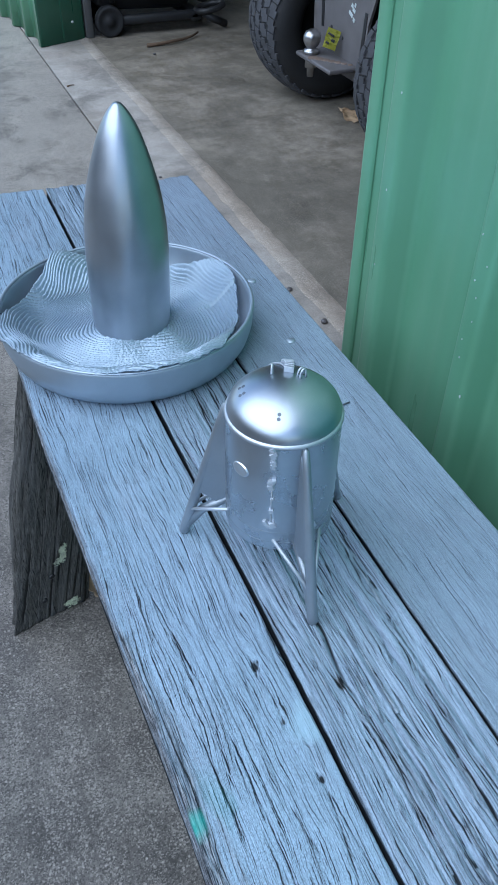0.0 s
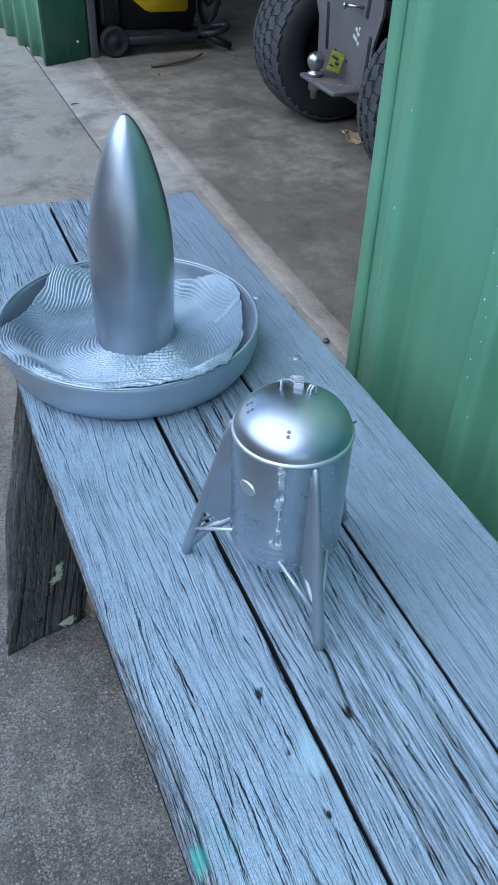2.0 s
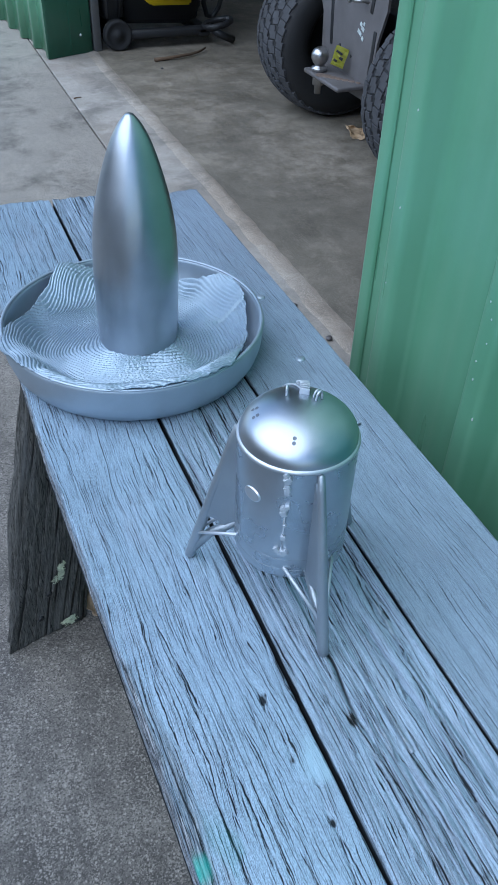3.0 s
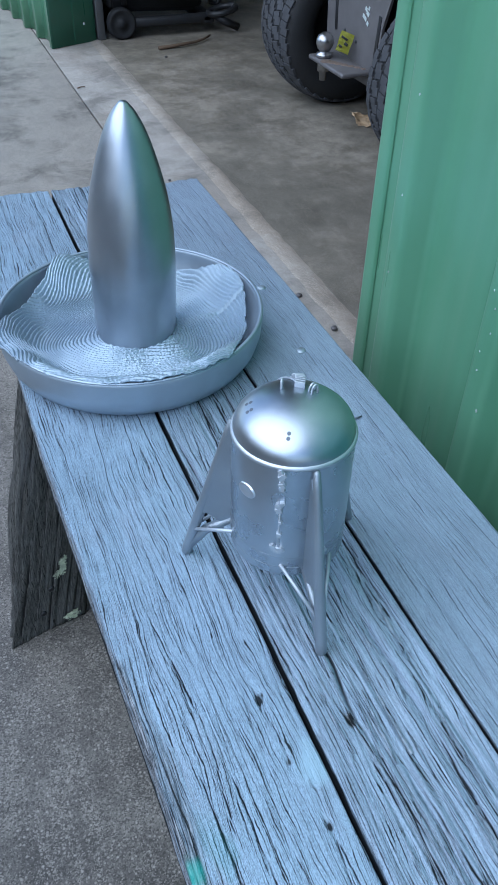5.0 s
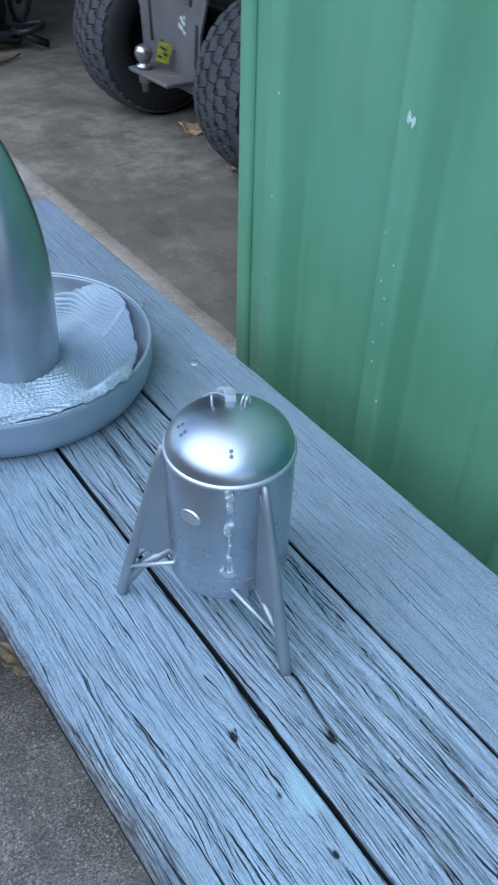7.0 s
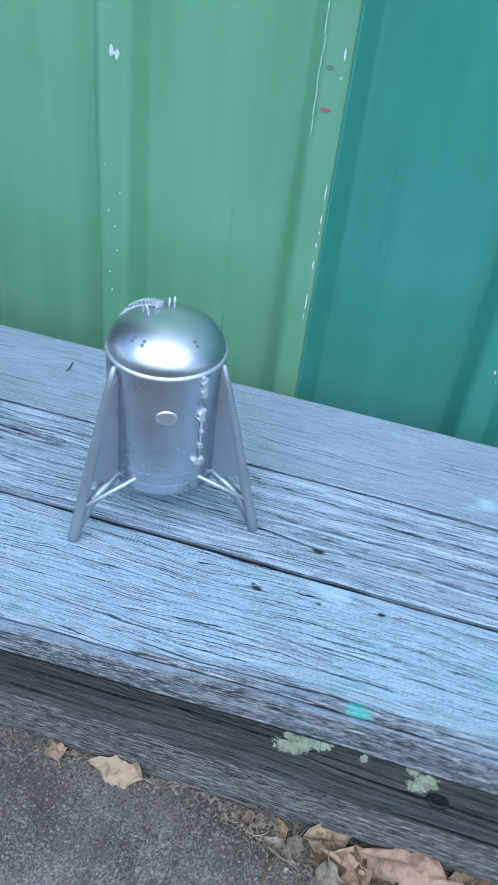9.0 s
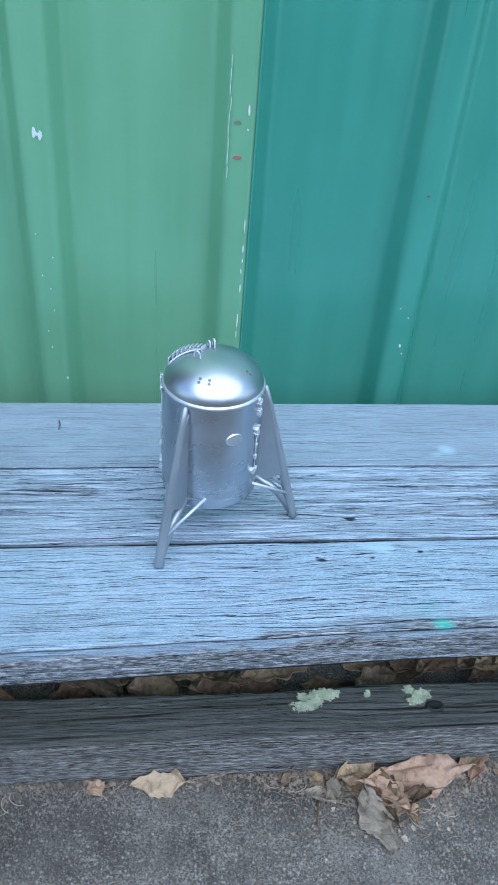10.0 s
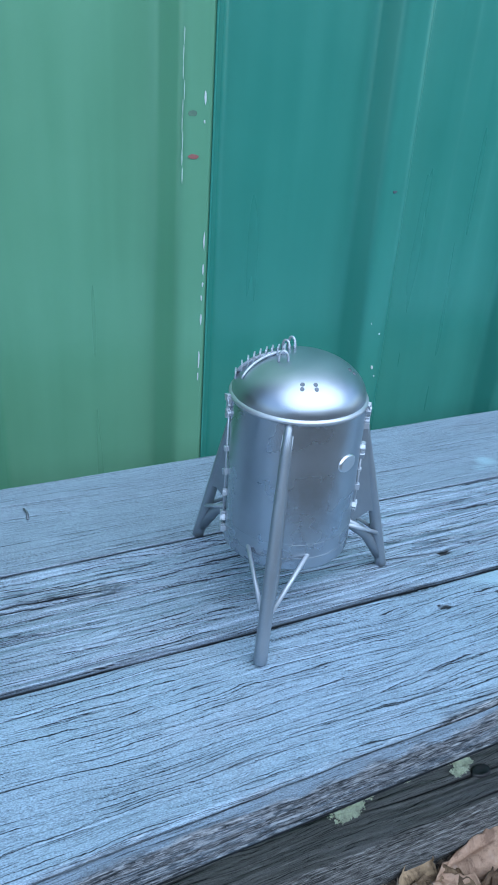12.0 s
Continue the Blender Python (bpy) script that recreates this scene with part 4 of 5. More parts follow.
lathe(bm, [(0.1262, 0.0424), (0.12775, 0.0419), (0.1276, 0.0432), (0.1262, 0.0441), (0.1247, 0.0434), (0.1242, 0.0418)], 128, None, True)
part("rim", bm, m_saucer, saucer, "rolled rim")

mat_thing = thing("ridged_mat", SAUCER, "crumpled finely ridged sheet under silver paint lying in the saucer", "mat")
rng = np.random.default_rng(77)
REACH = {0: 0.116, 19: 0.124, 36: 0.106, 55: 0.10, 80: 0.102, 104: 0.116, 114: 0.1225, 126: 0.113, 146: 0.11, 164: 0.116, 178: 0.131, 184: 0.1335,
         192: 0.1305, 206: 0.1275, 225: 0.127, 250: 0.1268, 275: 0.1272, 289: 0.129, 297: 0.13, 306: 0.124, 318: 0.1165, 340: 0.1115, 360: 0.116}
nr, na = 230, 760
ang = np.linspace(0, 2 * np.pi, na, endpoint=False)
reach = np.interp(np.degrees(ang), list(REACH), list(REACH.values())) + 0.0009 * lattice(rng, ang * 9, ang * 0) + 0.0004 * lattice(rng, ang * 40, ang * 0)
s = np.linspace(0.16, 1, nr)
R = s[None, :] * reach[:, None]
A = np.repeat(ang[:, None], nr, 1)
X, Y = R * np.cos(A), R * np.sin(A)
# soft creases, a rise to the rim, and three lifted corners
Z = 0.0165 + 0.0016 * lattice(rng, X / 0.03 + 7, Y / 0.03 + 7) + 0.003 * ease(0.05, 0.11, R) * lattice(rng, A * 2.2, R * 10)
Z += 0.0265 * ease(0.085, 0.123, R) + 0.006 * ease(0.6, 0.25, s)[None, :] * 0.3
Z -= 0.004 * ease(0.127, 0.136, R)
for deg, lift, spread in ((112, 0.007, 13), (30, 0.002, 10), (300, 0.004, 12), (182, 0.002, 10)):
    d = np.abs((np.degrees(A) - deg + 180) % 360 - 180) / spread
    Z += lift * np.exp(-d ** 2) * ease(0.08, 0.12, R)
for deg, dip, spread in ((62, 0.006, 12), (140, 0.007, 15), (335, 0.007, 16)):
    d = np.abs((np.degrees(A) - deg + 180) % 360 - 180) / spread
    Z -= dip * np.exp(-d ** 2) * ease(0.085, 0.11, R)
# the ridges run round the middle in swaying rings, finely toothed across
sway = 0.012 * np.sin(3 * A + 0.6) * ease(0.02, 0.09, R) + 0.009 * lattice(rng, X / 0.034 + 3, Y / 0.034 + 3) + 0.0012 * lattice(rng, X / 0.013 + 5, Y / 0.013 + 5)
phase = (R + sway + 0.00012 * np.sin(A * R / 0.0005)) / 0.0031
ridge = np.abs(np.sin(np.pi * phase))
Z += 0.0024 * (ridge - 0.6) * (0.75 + 0.35 * lattice(rng, X / 0.02, Y / 0.02))
Z += 0.00045 * lattice(rng, X / 0.0014 + 9, Y / 0.0014 + 9)
Z = np.maximum(Z, 0.0085)
top = np.stack([X, Y, Z], 2).reshape(-1, 3)
low = top - np.array([0, 0, 0.0013])
i, k = np.arange(na)[:, None], np.arange(nr - 1)[None, :]
j = (i + 1) % na
q = np.stack([i * nr + k, i * nr + k + 1, j * nr + k + 1, j * nr + k], 2).reshape(-1, 4)
N = na * nr
e = np.arange(na)
e1 = (e + 1) % na
rim = np.stack([e * nr + nr - 1, e * nr + nr - 1 + N, e1 * nr + nr - 1 + N, e1 * nr + nr - 1], 1)
array_mesh("sheet", np.concatenate([top, low]), np.concatenate([q, q[:, ::-1] + N, rim]), m_mat, mat_thing)

CONE = Vector((0.1885, 0.7665, TOP + 0.0165))
cone = thing("nose_cone", CONE, "tall bullet-shaped nose cone in satin silver paint standing on the mat", "model")
cone.rotation_euler = (radians(0.6), radians(1.3), 0)
bm = bmesh.new()
PROFILE = [(0.0358, -0.002), (0.0381, 0.001), (0.0386, 0.004), (0.0388, 0.014), (0.0395, 0.046), (0.0400, 0.077), (0.0389, 0.106), (0.0373, 0.12), (0.0354, 0.133),
           (0.0326, 0.147), (0.0292, 0.16), (0.0254, 0.173), (0.0213, 0.1855), (0.0189, 0.192), (0.0163, 0.1985), (0.0131, 0.2045),
           (0.0103, 0.2095), (0.0075, 0.2135), (0.005, 0.2165), (0.0025, 0.218), (0.0, 0.2184)]
knots = np.array(PROFILE)
# refine the outline, and add the fine rings left by its making
zz = np.concatenate([[-0.002, 0.0005], np.linspace(0.002, 0.2184, 240)])
rr = np.interp(zz, knots[:, 1], knots[:, 0])
for _ in range(40):
    rr[4:-2] = (rr[3:-3] + 2 * rr[4:-2] + rr[5:-1]) / 4
rr += 0.000012 * np.sin(zz * 2 * np.pi / 0.0027) * (rr > 0.012) + 0.000016 * np.exp(-(((zz - 0.178) / 0.0016) ** 2)) - 0.000006 * np.exp(-(((zz - 0.181) / 0.001) ** 2))
rr[-1] = 0.0
seam = int(np.searchsorted(zz, 0.1795))
points = list(zip(rr.tolist(), zz.tolist()))
lathe(bm, points[:seam + 1], 96)
part("shell", bm, m_cone, cone)
bm = bmesh.new()
lathe(bm, points[seam:], 96)
part("tip", bm, m_cone, cone, "pointed tip above a fine seam")


# ---- the three-legged model rocket ----
ROCKET = Vector((0.2093, 0.447, TOP + 0.0008))
rocket = thing("model_rocket", ROCKET, "small three-legged domed model rocket in bright silver paint on the bench", "model")
RB, Z0, Z1 = 0.0386, 0.0385, 0.1345
bm = bmesh.new()
lathe(bm, [(0.0, Z0 + 0.006), (0.030, Z0 + 0.004), (0.0372, Z0), (0.0382, Z0 + 0.0012), (RB, Z0 + 0.003), (RB, Z0 + 0.0045), (RB, Z0 + 0.03), (RB, Z0 + 0.06),
           (RB, Z1 - 0.004), (RB, Z1 - 0.001)], 96)
part("body", bm, m_rocket, rocket)
for z in (Z0 + 0.009, Z0 + 0.0185):
    bm = bmesh.new()
    lathe(bm, [(RB - 0.0002, z - 0.0003), (RB + 0.00012, z - 0.0001), (RB + 0.00012, z + 0.0001), (RB - 0.0002, z + 0.0003)], 96)
    part("seam", bm, m_leg, rocket, "fine raised seam round the foot of the body")
bm = bmesh.new()
lathe(bm, [(RB - 0.002, Z1 - 0.0022), (RB + 0.0004, Z1 - 0.002), (RB + 0.0007, Z1 - 0.0008), (RB + 0.0002, Z1 + 0.0004), (RB - 0.0009, Z1 + 0.0009)], 96)
part("rim", bm, m_rim, rocket, "raised bright rim round the dome")
bm = bmesh.new()
HD = 0.023
dome = []
for k in range(25):
    f = k / 24 * math.pi / 2
    dome.append(((RB - 0.0008) * math.cos(f), Z1 + HD * math.sin(f)))
dome[-1] = (0.0, Z1 + HD)
lathe(bm, dome, 96)
part("dome", bm, m_dome, rocket)


def dome_z(r):
    c = min(1, r / (RB - 0.0008))
    return Z1 + HD * math.sqrt(max(0, 1 - c * c))


def polar(r, deg, z):
    return Vector((r * math.cos(radians(deg)), r * math.sin(radians(deg)), z))


def on_dome(r, deg, up=0.0):
    return polar(r, deg, dome_z(r) + up)


# small paired vent holes near the dome's edge
for deg, r in ((153.5, 0.0292), (153.5, 0.0268), (168.5, 0.0292), (168.5, 0.0268), (-122, 0.0292), (-122, 0.0266)):
    p = on_dome(r, deg)
    n = (on_dome(r - 0.001, deg) - on_dome(r + 0.001, deg)).cross(polar(1, deg + 90, 0)).normalized()
    n = n if n.z > 0 else -n
    q = n.to_track_quat("Z", "Y").to_matrix().to_4x4()
    bm = bmesh.new()
    lathe(bm, [(0.0, 0.0001), (0.0009, 0.00015), (0.0012, 0.00025), (0.0013, -0.0004)], 14, Matrix.Translation(p) @ q)
    part("vent_hole", bm, m_vent, rocket, "grey vent hole")

# the oval port; its sky gleam is put into the paler colour
bm = bmesh.new()
for_port = Matrix.Translation(polar(RB - 0.0004, -158.5, 0.1055)) @ pose(0, 0, 0, 0, 0, -158.5) @ pose(0, 0, 0, 0, 90, 0)
lathe(bm, [(0.0, 0.0012), (0.003, 0.00125), (0.005, 0.0014), (0.006, 0.0014), (0.0067, 0.0009), (0.007, -0.0012)], 30,
      for_port @ Matrix.Diagonal((0.78, 1.0, 1.0, 1.0)))
part("port", bm, m_port, rocket, "pale silver oval port")


def pipe_run(deg, z_low, z_high, clumps):
    """A thin pipe up the side, with knobbly fittings and clips."""
    bm = bmesh.new()
    tube(bm, [polar(RB + 0.0007, deg, z_low), polar(RB + 0.0009, deg, (z_low + z_high) / 2), polar(RB + 0.0007, deg, z_high)], 0.00065, 8)
    run_ = part("pipe", bm, m_frost, rocket)
    rng = random.Random(int(deg * 7 + 999))
    for z, w, h, c in clumps:
        bm = bmesh.new()
        for _ in range(c):
            s = rng.uniform(0.0008, 0.0018)
            p = polar(RB + 0.0009, deg + rng.uniform(-w, w) / RB * 57.3, z + rng.uniform(-h, h))
            box(bm, -s, s, -s * rng.uniform(0.6, 1.4), s, -s, s * rng.uniform(0.6, 1.6), 0.0002,
                Matrix.Translation(p) @ pose(0, 0, 0, rng.uniform(0, 40), 0, deg + rng.uniform(-20, 20)))
        tagged(part("fitting", bm, m_frost, run_, "knobbly silver fitting", smooth=False), kind="stuff")


pipe_run(-123.5, 0.067, 0.104, ((0.129, 0.0008, 0.003, 5), (0.1215, 0.001, 0.0035, 7), (0.1065, 0.0018, 0.004, 8), (0.1, 0.001, 0.002, 4), (0.0655, 0.0034, 0.0018, 12), (0.079, 0.0008, 0.001, 2), (0.09, 0.0007, 0.001, 2)))
pipe_run(79, 0.05, 0.13, ((0.1295, 0.002, 0.003, 9), (0.123, 0.0015, 0.002, 7), (0.1, 0.0006, 0.001, 2), (0.086, 0.0006, 0.001, 2), (0.072, 0.0006, 0.001, 2), (0.0535, 0.001, 0.004, 6), (0.0465, 0.0024, 0.0018, 9)))
pipe_run(-80, 0.042, 0.062, ((0.06, 0.0012, 0.003, 5), (0.05, 0.0014, 0.003, 5), (0.043, 0.0012, 0.002, 4)))

# the rack over the dome: a row of upright pins and a curved pipe beside it
bm = bmesh.new()
tube(bm, [on_dome(0.0345 - 0.0017 * k, 84 - 1.6 * k, 0.0012) for k in range(15)], 0.0007, 8)
rack = part("rack", bm, m_frost, rocket, "row of upright pins over the dome")
for k in range(9):
    bm = bmesh.new()
    r = 0.036 - 0.0032 * k
    a = on_dome(r, 66 - 1.5 * k, 0.0)
    box(bm, -0.0005, 0.0005, -0.0032, 0.0032, -0.0005, 0.0042, 0.0002, Matrix.Translation(a) @ pose(0, 0, 0, 0, 0, 66 - 1.5 * k))
    part("pin", bm, m_frost, rack)
bm = bmesh.new()
tube(bm, [on_dome(0.036 - 0.0026 * k, 62 - 0.5 * k, 0.0006) for k in range(11)], 0.0011, 8)
part("rail", bm, m_frost, rack)
for cx, cy, turn, high in ((-0.0035, 0.0135, 60, 0.0066), (0.0125, 0.0005, 20, 0.0072), (0.0125, 0.004, 20, 0.0058)):
    bm = bmesh.new()
    z = dome_z(math.hypot(cx, cy))
    u = polar(1, turn, 0)
    pts = [Vector((cx, cy, z - 0.001)) + u * (-0.0026 * math.cos(math.pi * k / 10)) + Vector((0, 0, high * math.sin(math.pi * k / 10) ** 0.6)) for k in range(11)]
    tube(bm, pts, 0.0008, 8)
    part("loop", bm, m_frost, rocket, "small bent pipe loop on the dome")

# legs: a slanting tube, a web plate, a lower inner strut and two thin braces
for deg in (145.5, -94.0, 24.5):
    leg = new("leg")
    leg.parent = rocket
    leg.rotation_euler = (0, 0, radians(deg))
    foot, head = Vector((0.0735, 0, 0.0)), Vector((RB + 0.0002, 0, Z1 - 0.0015))
    bm = bmesh.new()
    axis = head - foot
    m = Matrix.Translation(foot) @ axis.to_track_quat("Z", "Y").to_matrix().to_4x4()
    L = axis.length
    lathe(bm, [(0.0, 0.0), (0.0034, 0.0), (0.0039, 0.0008), (0.0039, 0.006), (0.0038, 0.03), (0.0034, L * 0.6), (0.0027, L * 0.9), (0.0022, L - 0.002), (0.0, L)], 20, m)
    part("tube", bm, m_leg, leg)
    bm = bmesh.new()
    out = lambda z: foot.x + (head.x - foot.x) * z / head.z
    prism(bm, [(RB - 0.0015, Z1 - 0.006), (out(0.12), 0.12), (out(0.046), 0.046), (out(0.046) - 0.0055, 0.0475), (RB + 0.008, 0.0415), (RB + 0.001, 0.0465), (RB - 0.0015, 0.047)],
          -0.003, 0.003)
    part("web", bm, m_leg, leg, smooth=False)
    bm = bmesh.new()
    tube(bm, [(out(0.006) - 0.001, 0, 0.008), (0.058, 0, 0.0275), (RB - 0.001, 0, 0.045)], 0.0036, 12)
    part("strut", bm, m_leg, leg)
    for side in (-27, 27):
        bm = bmesh.new()
        tube(bm, [(out(0.028), 0.002 * (1 if side > 0 else -1), 0.028), polar(RB - 0.0004, side, 0.050)], 0.0013, 8)
        part("brace", bm, m_frost, leg)


# ---- things in the shed opening ----
def tyre(parent, radius, width, seed):
    """A chunky turf tyre about its own z axis: carcass, lugs and a dark rim."""
    h = width / 2
    bm = bmesh.new()
    lathe(bm, [(0.122, -h * 0.72), (0.132, -h * 0.9), (0.16, -h * 1.0), (radius - 0.06, -h * 1.02), (radius - 0.036, -h * 0.98), (radius - 0.02, -h * 0.86),
               (radius - 0.0085, -h * 0.45), (radius - 0.006, 0), (radius - 0.0085, h * 0.45), (radius - 0.02, h * 0.86), (radius - 0.036, h * 0.98),
               (radius - 0.06, h * 1.02), (0.16, h), (0.132, h * 0.9), (0.122, h * 0.72)], 72)
    t = part("tyre", bm, m_rubber, parent)
    bm = bmesh.new()
    rng = random.Random(seed)
    count = 34
    la = radius * math.pi / count
    for row in range(5):
        z = (row - 2) * 0.37 * h
        for k in range(count):
            a = 360 / count * (k + 0.5 * (row % 2)) + rng.uniform(-0.3, 0.3)
            m = pose(0, 0, 0, 0, 0, a) @ Matrix.Translation((radius - 0.0065 - 0.0024 * (row - 2) ** 2, 0, z)) @ pose(0, 0, 0, 9 if row % 2 else -9, (row - 2) * -7, 0)
            # a Z-shaped block
            box(bm, -0.006, 0.005, -la * 0.86, la * 0.2, -h * 0.17, h * 0.1, 0.0015, m)
            box(bm, -0.006, 0.0048, -la * 0.15, la * 0.88, -h * 0.1, h * 0.17, 0.0015, m)
    part("tread", bm, m_tread, t, "grey block tread", smooth=False)
    bm = bmesh.new()
    lathe(bm, [(0.124, -h * 0.74), (0.116, -h * 0.7), (0.108, -h * 0.4), (0.094, -h * 0.25), (0.03, -h * 0.22), (0.0, -h * 0.22)], 40)
    lathe(bm, [(0.124, h * 0.74), (0.116, h * 0.7), (0.108, h * 0.4), (0.094, h * 0.25), (0.03, h * 0.22), (0.0, h * 0.22)], 40)
    part("rim", bm, m_black, t, "black wheel rim")
    return t


mower = thing("ride_on_mower", (1.41, 2.37, 0.0), "ride-on mower rear with chunky black tyres and grey tow plate", "mower")
for y, seed in ((0.375, 1), (-0.39, 2)):
    t = tyre(mower, 0.245, 0.239, seed)
    t.matrix_basis = pose(0, y, 0.2415, 90, 0, 0) @ pose(0, 0, 0, 0, 0, 7 * seed)
bm = bmesh.new()
tube(bm, [(0.03, -0.36, 0.228), (0.03, 0.36, 0.228)], 0.032, 16)
part("axle", bm, m_black, mower)
bm = bmesh.new()
box(bm, -0.02, 0.7, -0.17, 0.17, 0.27, 0.40, 0.01)
part("chassis", bm, m_black, mower)
bm = bmesh.new()
outline = [(-0.13, 0.175), (0.15, 0.175), (0.172, 0.2), (0.185, 0.36), (0.21, 0.40), (0.21, 0.56), (-0.2, 0.56), (-0.2, 0.43), (-0.165, 0.34), (-0.155, 0.205)]
prism(bm, outline, -0.004, 0.004, pose(-0.115, 0.02, 0, 0, 0, 90))
plate = part("tow_plate", bm, m_plate, mower, "grey steel plate with slots", smooth=False)
for y, z, hgt, lean in ((0.14, 0.345, 0.13, -5), (-0.125, 0.31, 0.12, 5), (-0.10, 0.44, 0.06, 8)):
    bm = bmesh.new()
    box(bm, -0.0014, 0.001, -0.008, 0.008, -hgt / 2, hgt / 2, 0.0008, pose(-0.1195, y, z, lean, 0, 0))
    part("slot", bm, m_black, plate, "dark slot")
for y, z, s in ((0.075, 0.29, 0.006), (0.0, 0.275, 0.005), (0.03, 0.445, 0.008), (0.0, 0.46, 0.006)):
    bm = bmesh.new()
    lathe(bm, [(0.0, 0.0012), (s * 0.8, 0.0014), (s, 0.0008), (s, -0.001)], 12, pose(-0.1192, y, z, 0, -90, 0))
    part("hole", bm, m_black, plate, "dark bolt hole")
bm = bmesh.new()
rng = random.Random(3)
for y, z, w in ((-0.045, 0.372, 0.012), (-0.057, 0.362, 0.017), (-0.045, 0.347, 0.014), (-0.06, 0.337, 0.012), (-0.033, 0.352, 0.01), (-0.062, 0.376, 0.008)):
    box(bm, -0.001, 0.001, -w / 2, w / 2, -0.005, 0.005, 0.0005, pose(-0.12, y, z, 24, 0, 0))
part("paint_daub", bm, m_white_paint, plate, "white paint daubs", smooth=False)
bm = bmesh.new()
tube(bm, [(-0.112, -0.075, 0.435), (-0.165, -0.045, 0.437)], 0.005, 10)
tube(bm, [(-0.163, -0.046, 0.437), (-0.17, -0.042, 0.4375)], 0.009, 10)
part("bolt", bm, m_chrome, plate, "protruding steel bolt")
bm = bmesh.new()
box(bm, -0.215, -0.10, -0.11, 0.125, 0.206, 0.22, 0.005)
tongue = part("tongue", bm, m_plate, mower, "flat steel drawbar tongue with rust")
bm = bmesh.new()
lathe(bm, [(0.0, 0.0), (0.024, 0.0), (0.026, 0.006), (0.024, 0.012), (0.015, 0.014), (0.015, 0.018), (0.021, 0.024), (0.0265, 0.036), (0.0275, 0.044), (0.0265, 0.052), (0.021, 0.062), (0.009, 0.069), (0.0, 0.07)], 28,
      Matrix.Translation((-0.185, 0.075, 0.22)))
lathe(bm, [(0.0, -0.055), (0.01, -0.055), (0.011, -0.03), (0.018, -0.028), (0.018, 0.0)], 14, Matrix.Translation((-0.185, 0.075, 0.208)))
part("tow_ball", bm, m_chrome, mower, "chrome tow ball")
bm = bmesh.new()
tag_at = pose(-0.15, 0.012, 0.272, 14, 8, 48)
grid = [[bm.verts.new(tag_at @ Vector((0.004 * math.sin(k * 1.1 + 0.7 * i), -0.021 + 0.0105 * i, 0.028 - 0.0093 * k))) for i in range(5)] for k in range(7)]
for a, b in zip(grid, grid[1:]):
    for i in range(4):
        bm.faces.new((a[i], a[i + 1], b[i + 1], b[i]))
bmesh.ops.solidify(bm, geom=bm.faces[:], thickness=0.001)
tag = part("tag", bm, m_tag, mower, "crumpled yellow warning tag", smooth=False)
for y, z, w, h in ((0.004, 0.012, 0.022, 0.006), (-0.006, -0.002, 0.012, 0.008), (0.009, -0.012, 0.012, 0.006)):
    bm = bmesh.new()
    box(bm, -0.0008, 0.0008, -w / 2, w / 2, -h / 2, h / 2, 0.0003, tag_at @ pose(-0.0055, y, z, 12, 0, 0))
    part("print", bm, m_black, tag, "black print bar")
bm = bmesh.new()
for k in range(7):
    lathe(bm, [(0.0, 0.0016), (0.016 - 0.0015 * k, 0.001), (0.018 - 0.0015 * k, -0.001)], 9, Matrix.Translation((-0.2 + 0.012 * k, 0.03 - 0.018 * k, 0.2205)))
part("rust_patch", bm, m_rust, tongue, "flaking rust", smooth=False)

vac = thing("pressure_washer", (0.9, 3.80, 0.0), "black and yellow wheeled pressure washer standing in the shed", "pressure washer")
for y in (-0.07, 0.26):
    bm = bmesh.new()
    lathe(bm, [(0.0, 0.024), (0.016, 0.026), (0.018, 0.02), (0.042, 0.018), (0.05, 0.024), (0.058, 0.022), (0.061, 0.014), (0.061, -0.014), (0.058, -0.022), (0.0, -0.022)], 36,
          pose(0.0, y, 0.061, 90, 0, 0))
    part("wheel", bm, m_rubber, vac, "black wheel with a hub")
bm = bmesh.new()
box(bm, 0.045, 0.41, -0.085, -0.045, 0.04, 0.078, 0.012)
box(bm, 0.045, 0.41, 0.24, 0.28, 0.04, 0.078, 0.012)
box(bm, 0.36, 0.42, -0.085, 0.28, 0.035, 0.075, 0.012)
part("base_frame", bm, m_dark_frame, vac)
bm = bmesh.new()
pts = [(0.455 + 0.062 * math.cos(k * 0.5236), -0.075 + 0.05 * math.sin(k * 0.5236), 0.085 + 0.012 * math.cos(k * 0.5236)) for k in range(13)]
tube(bm, pts, 0.013, 10)
tube(bm, [(0.41, -0.08, 0.075), (0.45, -0.12, 0.05), (0.52, -0.1, 0.02)], 0.016, 10)
part("handle_ring", bm, m_dark_frame, vac)
bm = bmesh.new()
prism(bm, [(-0.045, 0.10), (0.35, 0.085), (0.385, 0.13), (0.385, 0.62), (0.30, 0.72), (0.02, 0.72), (-0.05, 0.62)], -0.06, 0.26)
bmesh.ops.bevel(bm, geom=bm.edges[:], offset=0.02, segments=3, affect="EDGES")
part("housing", bm, m_black, vac)
bm = bmesh.new()
prism(bm, [(0.155, 0.166), (0.335, 0.162), (0.345, 0.40), (0.30, 0.46), (0.05, 0.46), (0.055, 0.245)], -0.078, -0.05)
bmesh.ops.bevel(bm, geom=bm.edges[:], offset=0.008, segments=2, affect="EDGES")
part("front_panel", bm, m_yellow, vac, "bright yellow panel")
bm = bmesh.new()
tube(bm, [(0.05, -0.09, 0.30), (0.07, -0.092, 0.25), (0.105, -0.092, 0.232), (0.14, -0.09, 0.235)], 0.006, 8)
tube(bm, [(0.02, -0.07, 0.13), (0.02, -0.075, 0.45)], 0.012, 8)
part("hose", bm, m_black, vac)
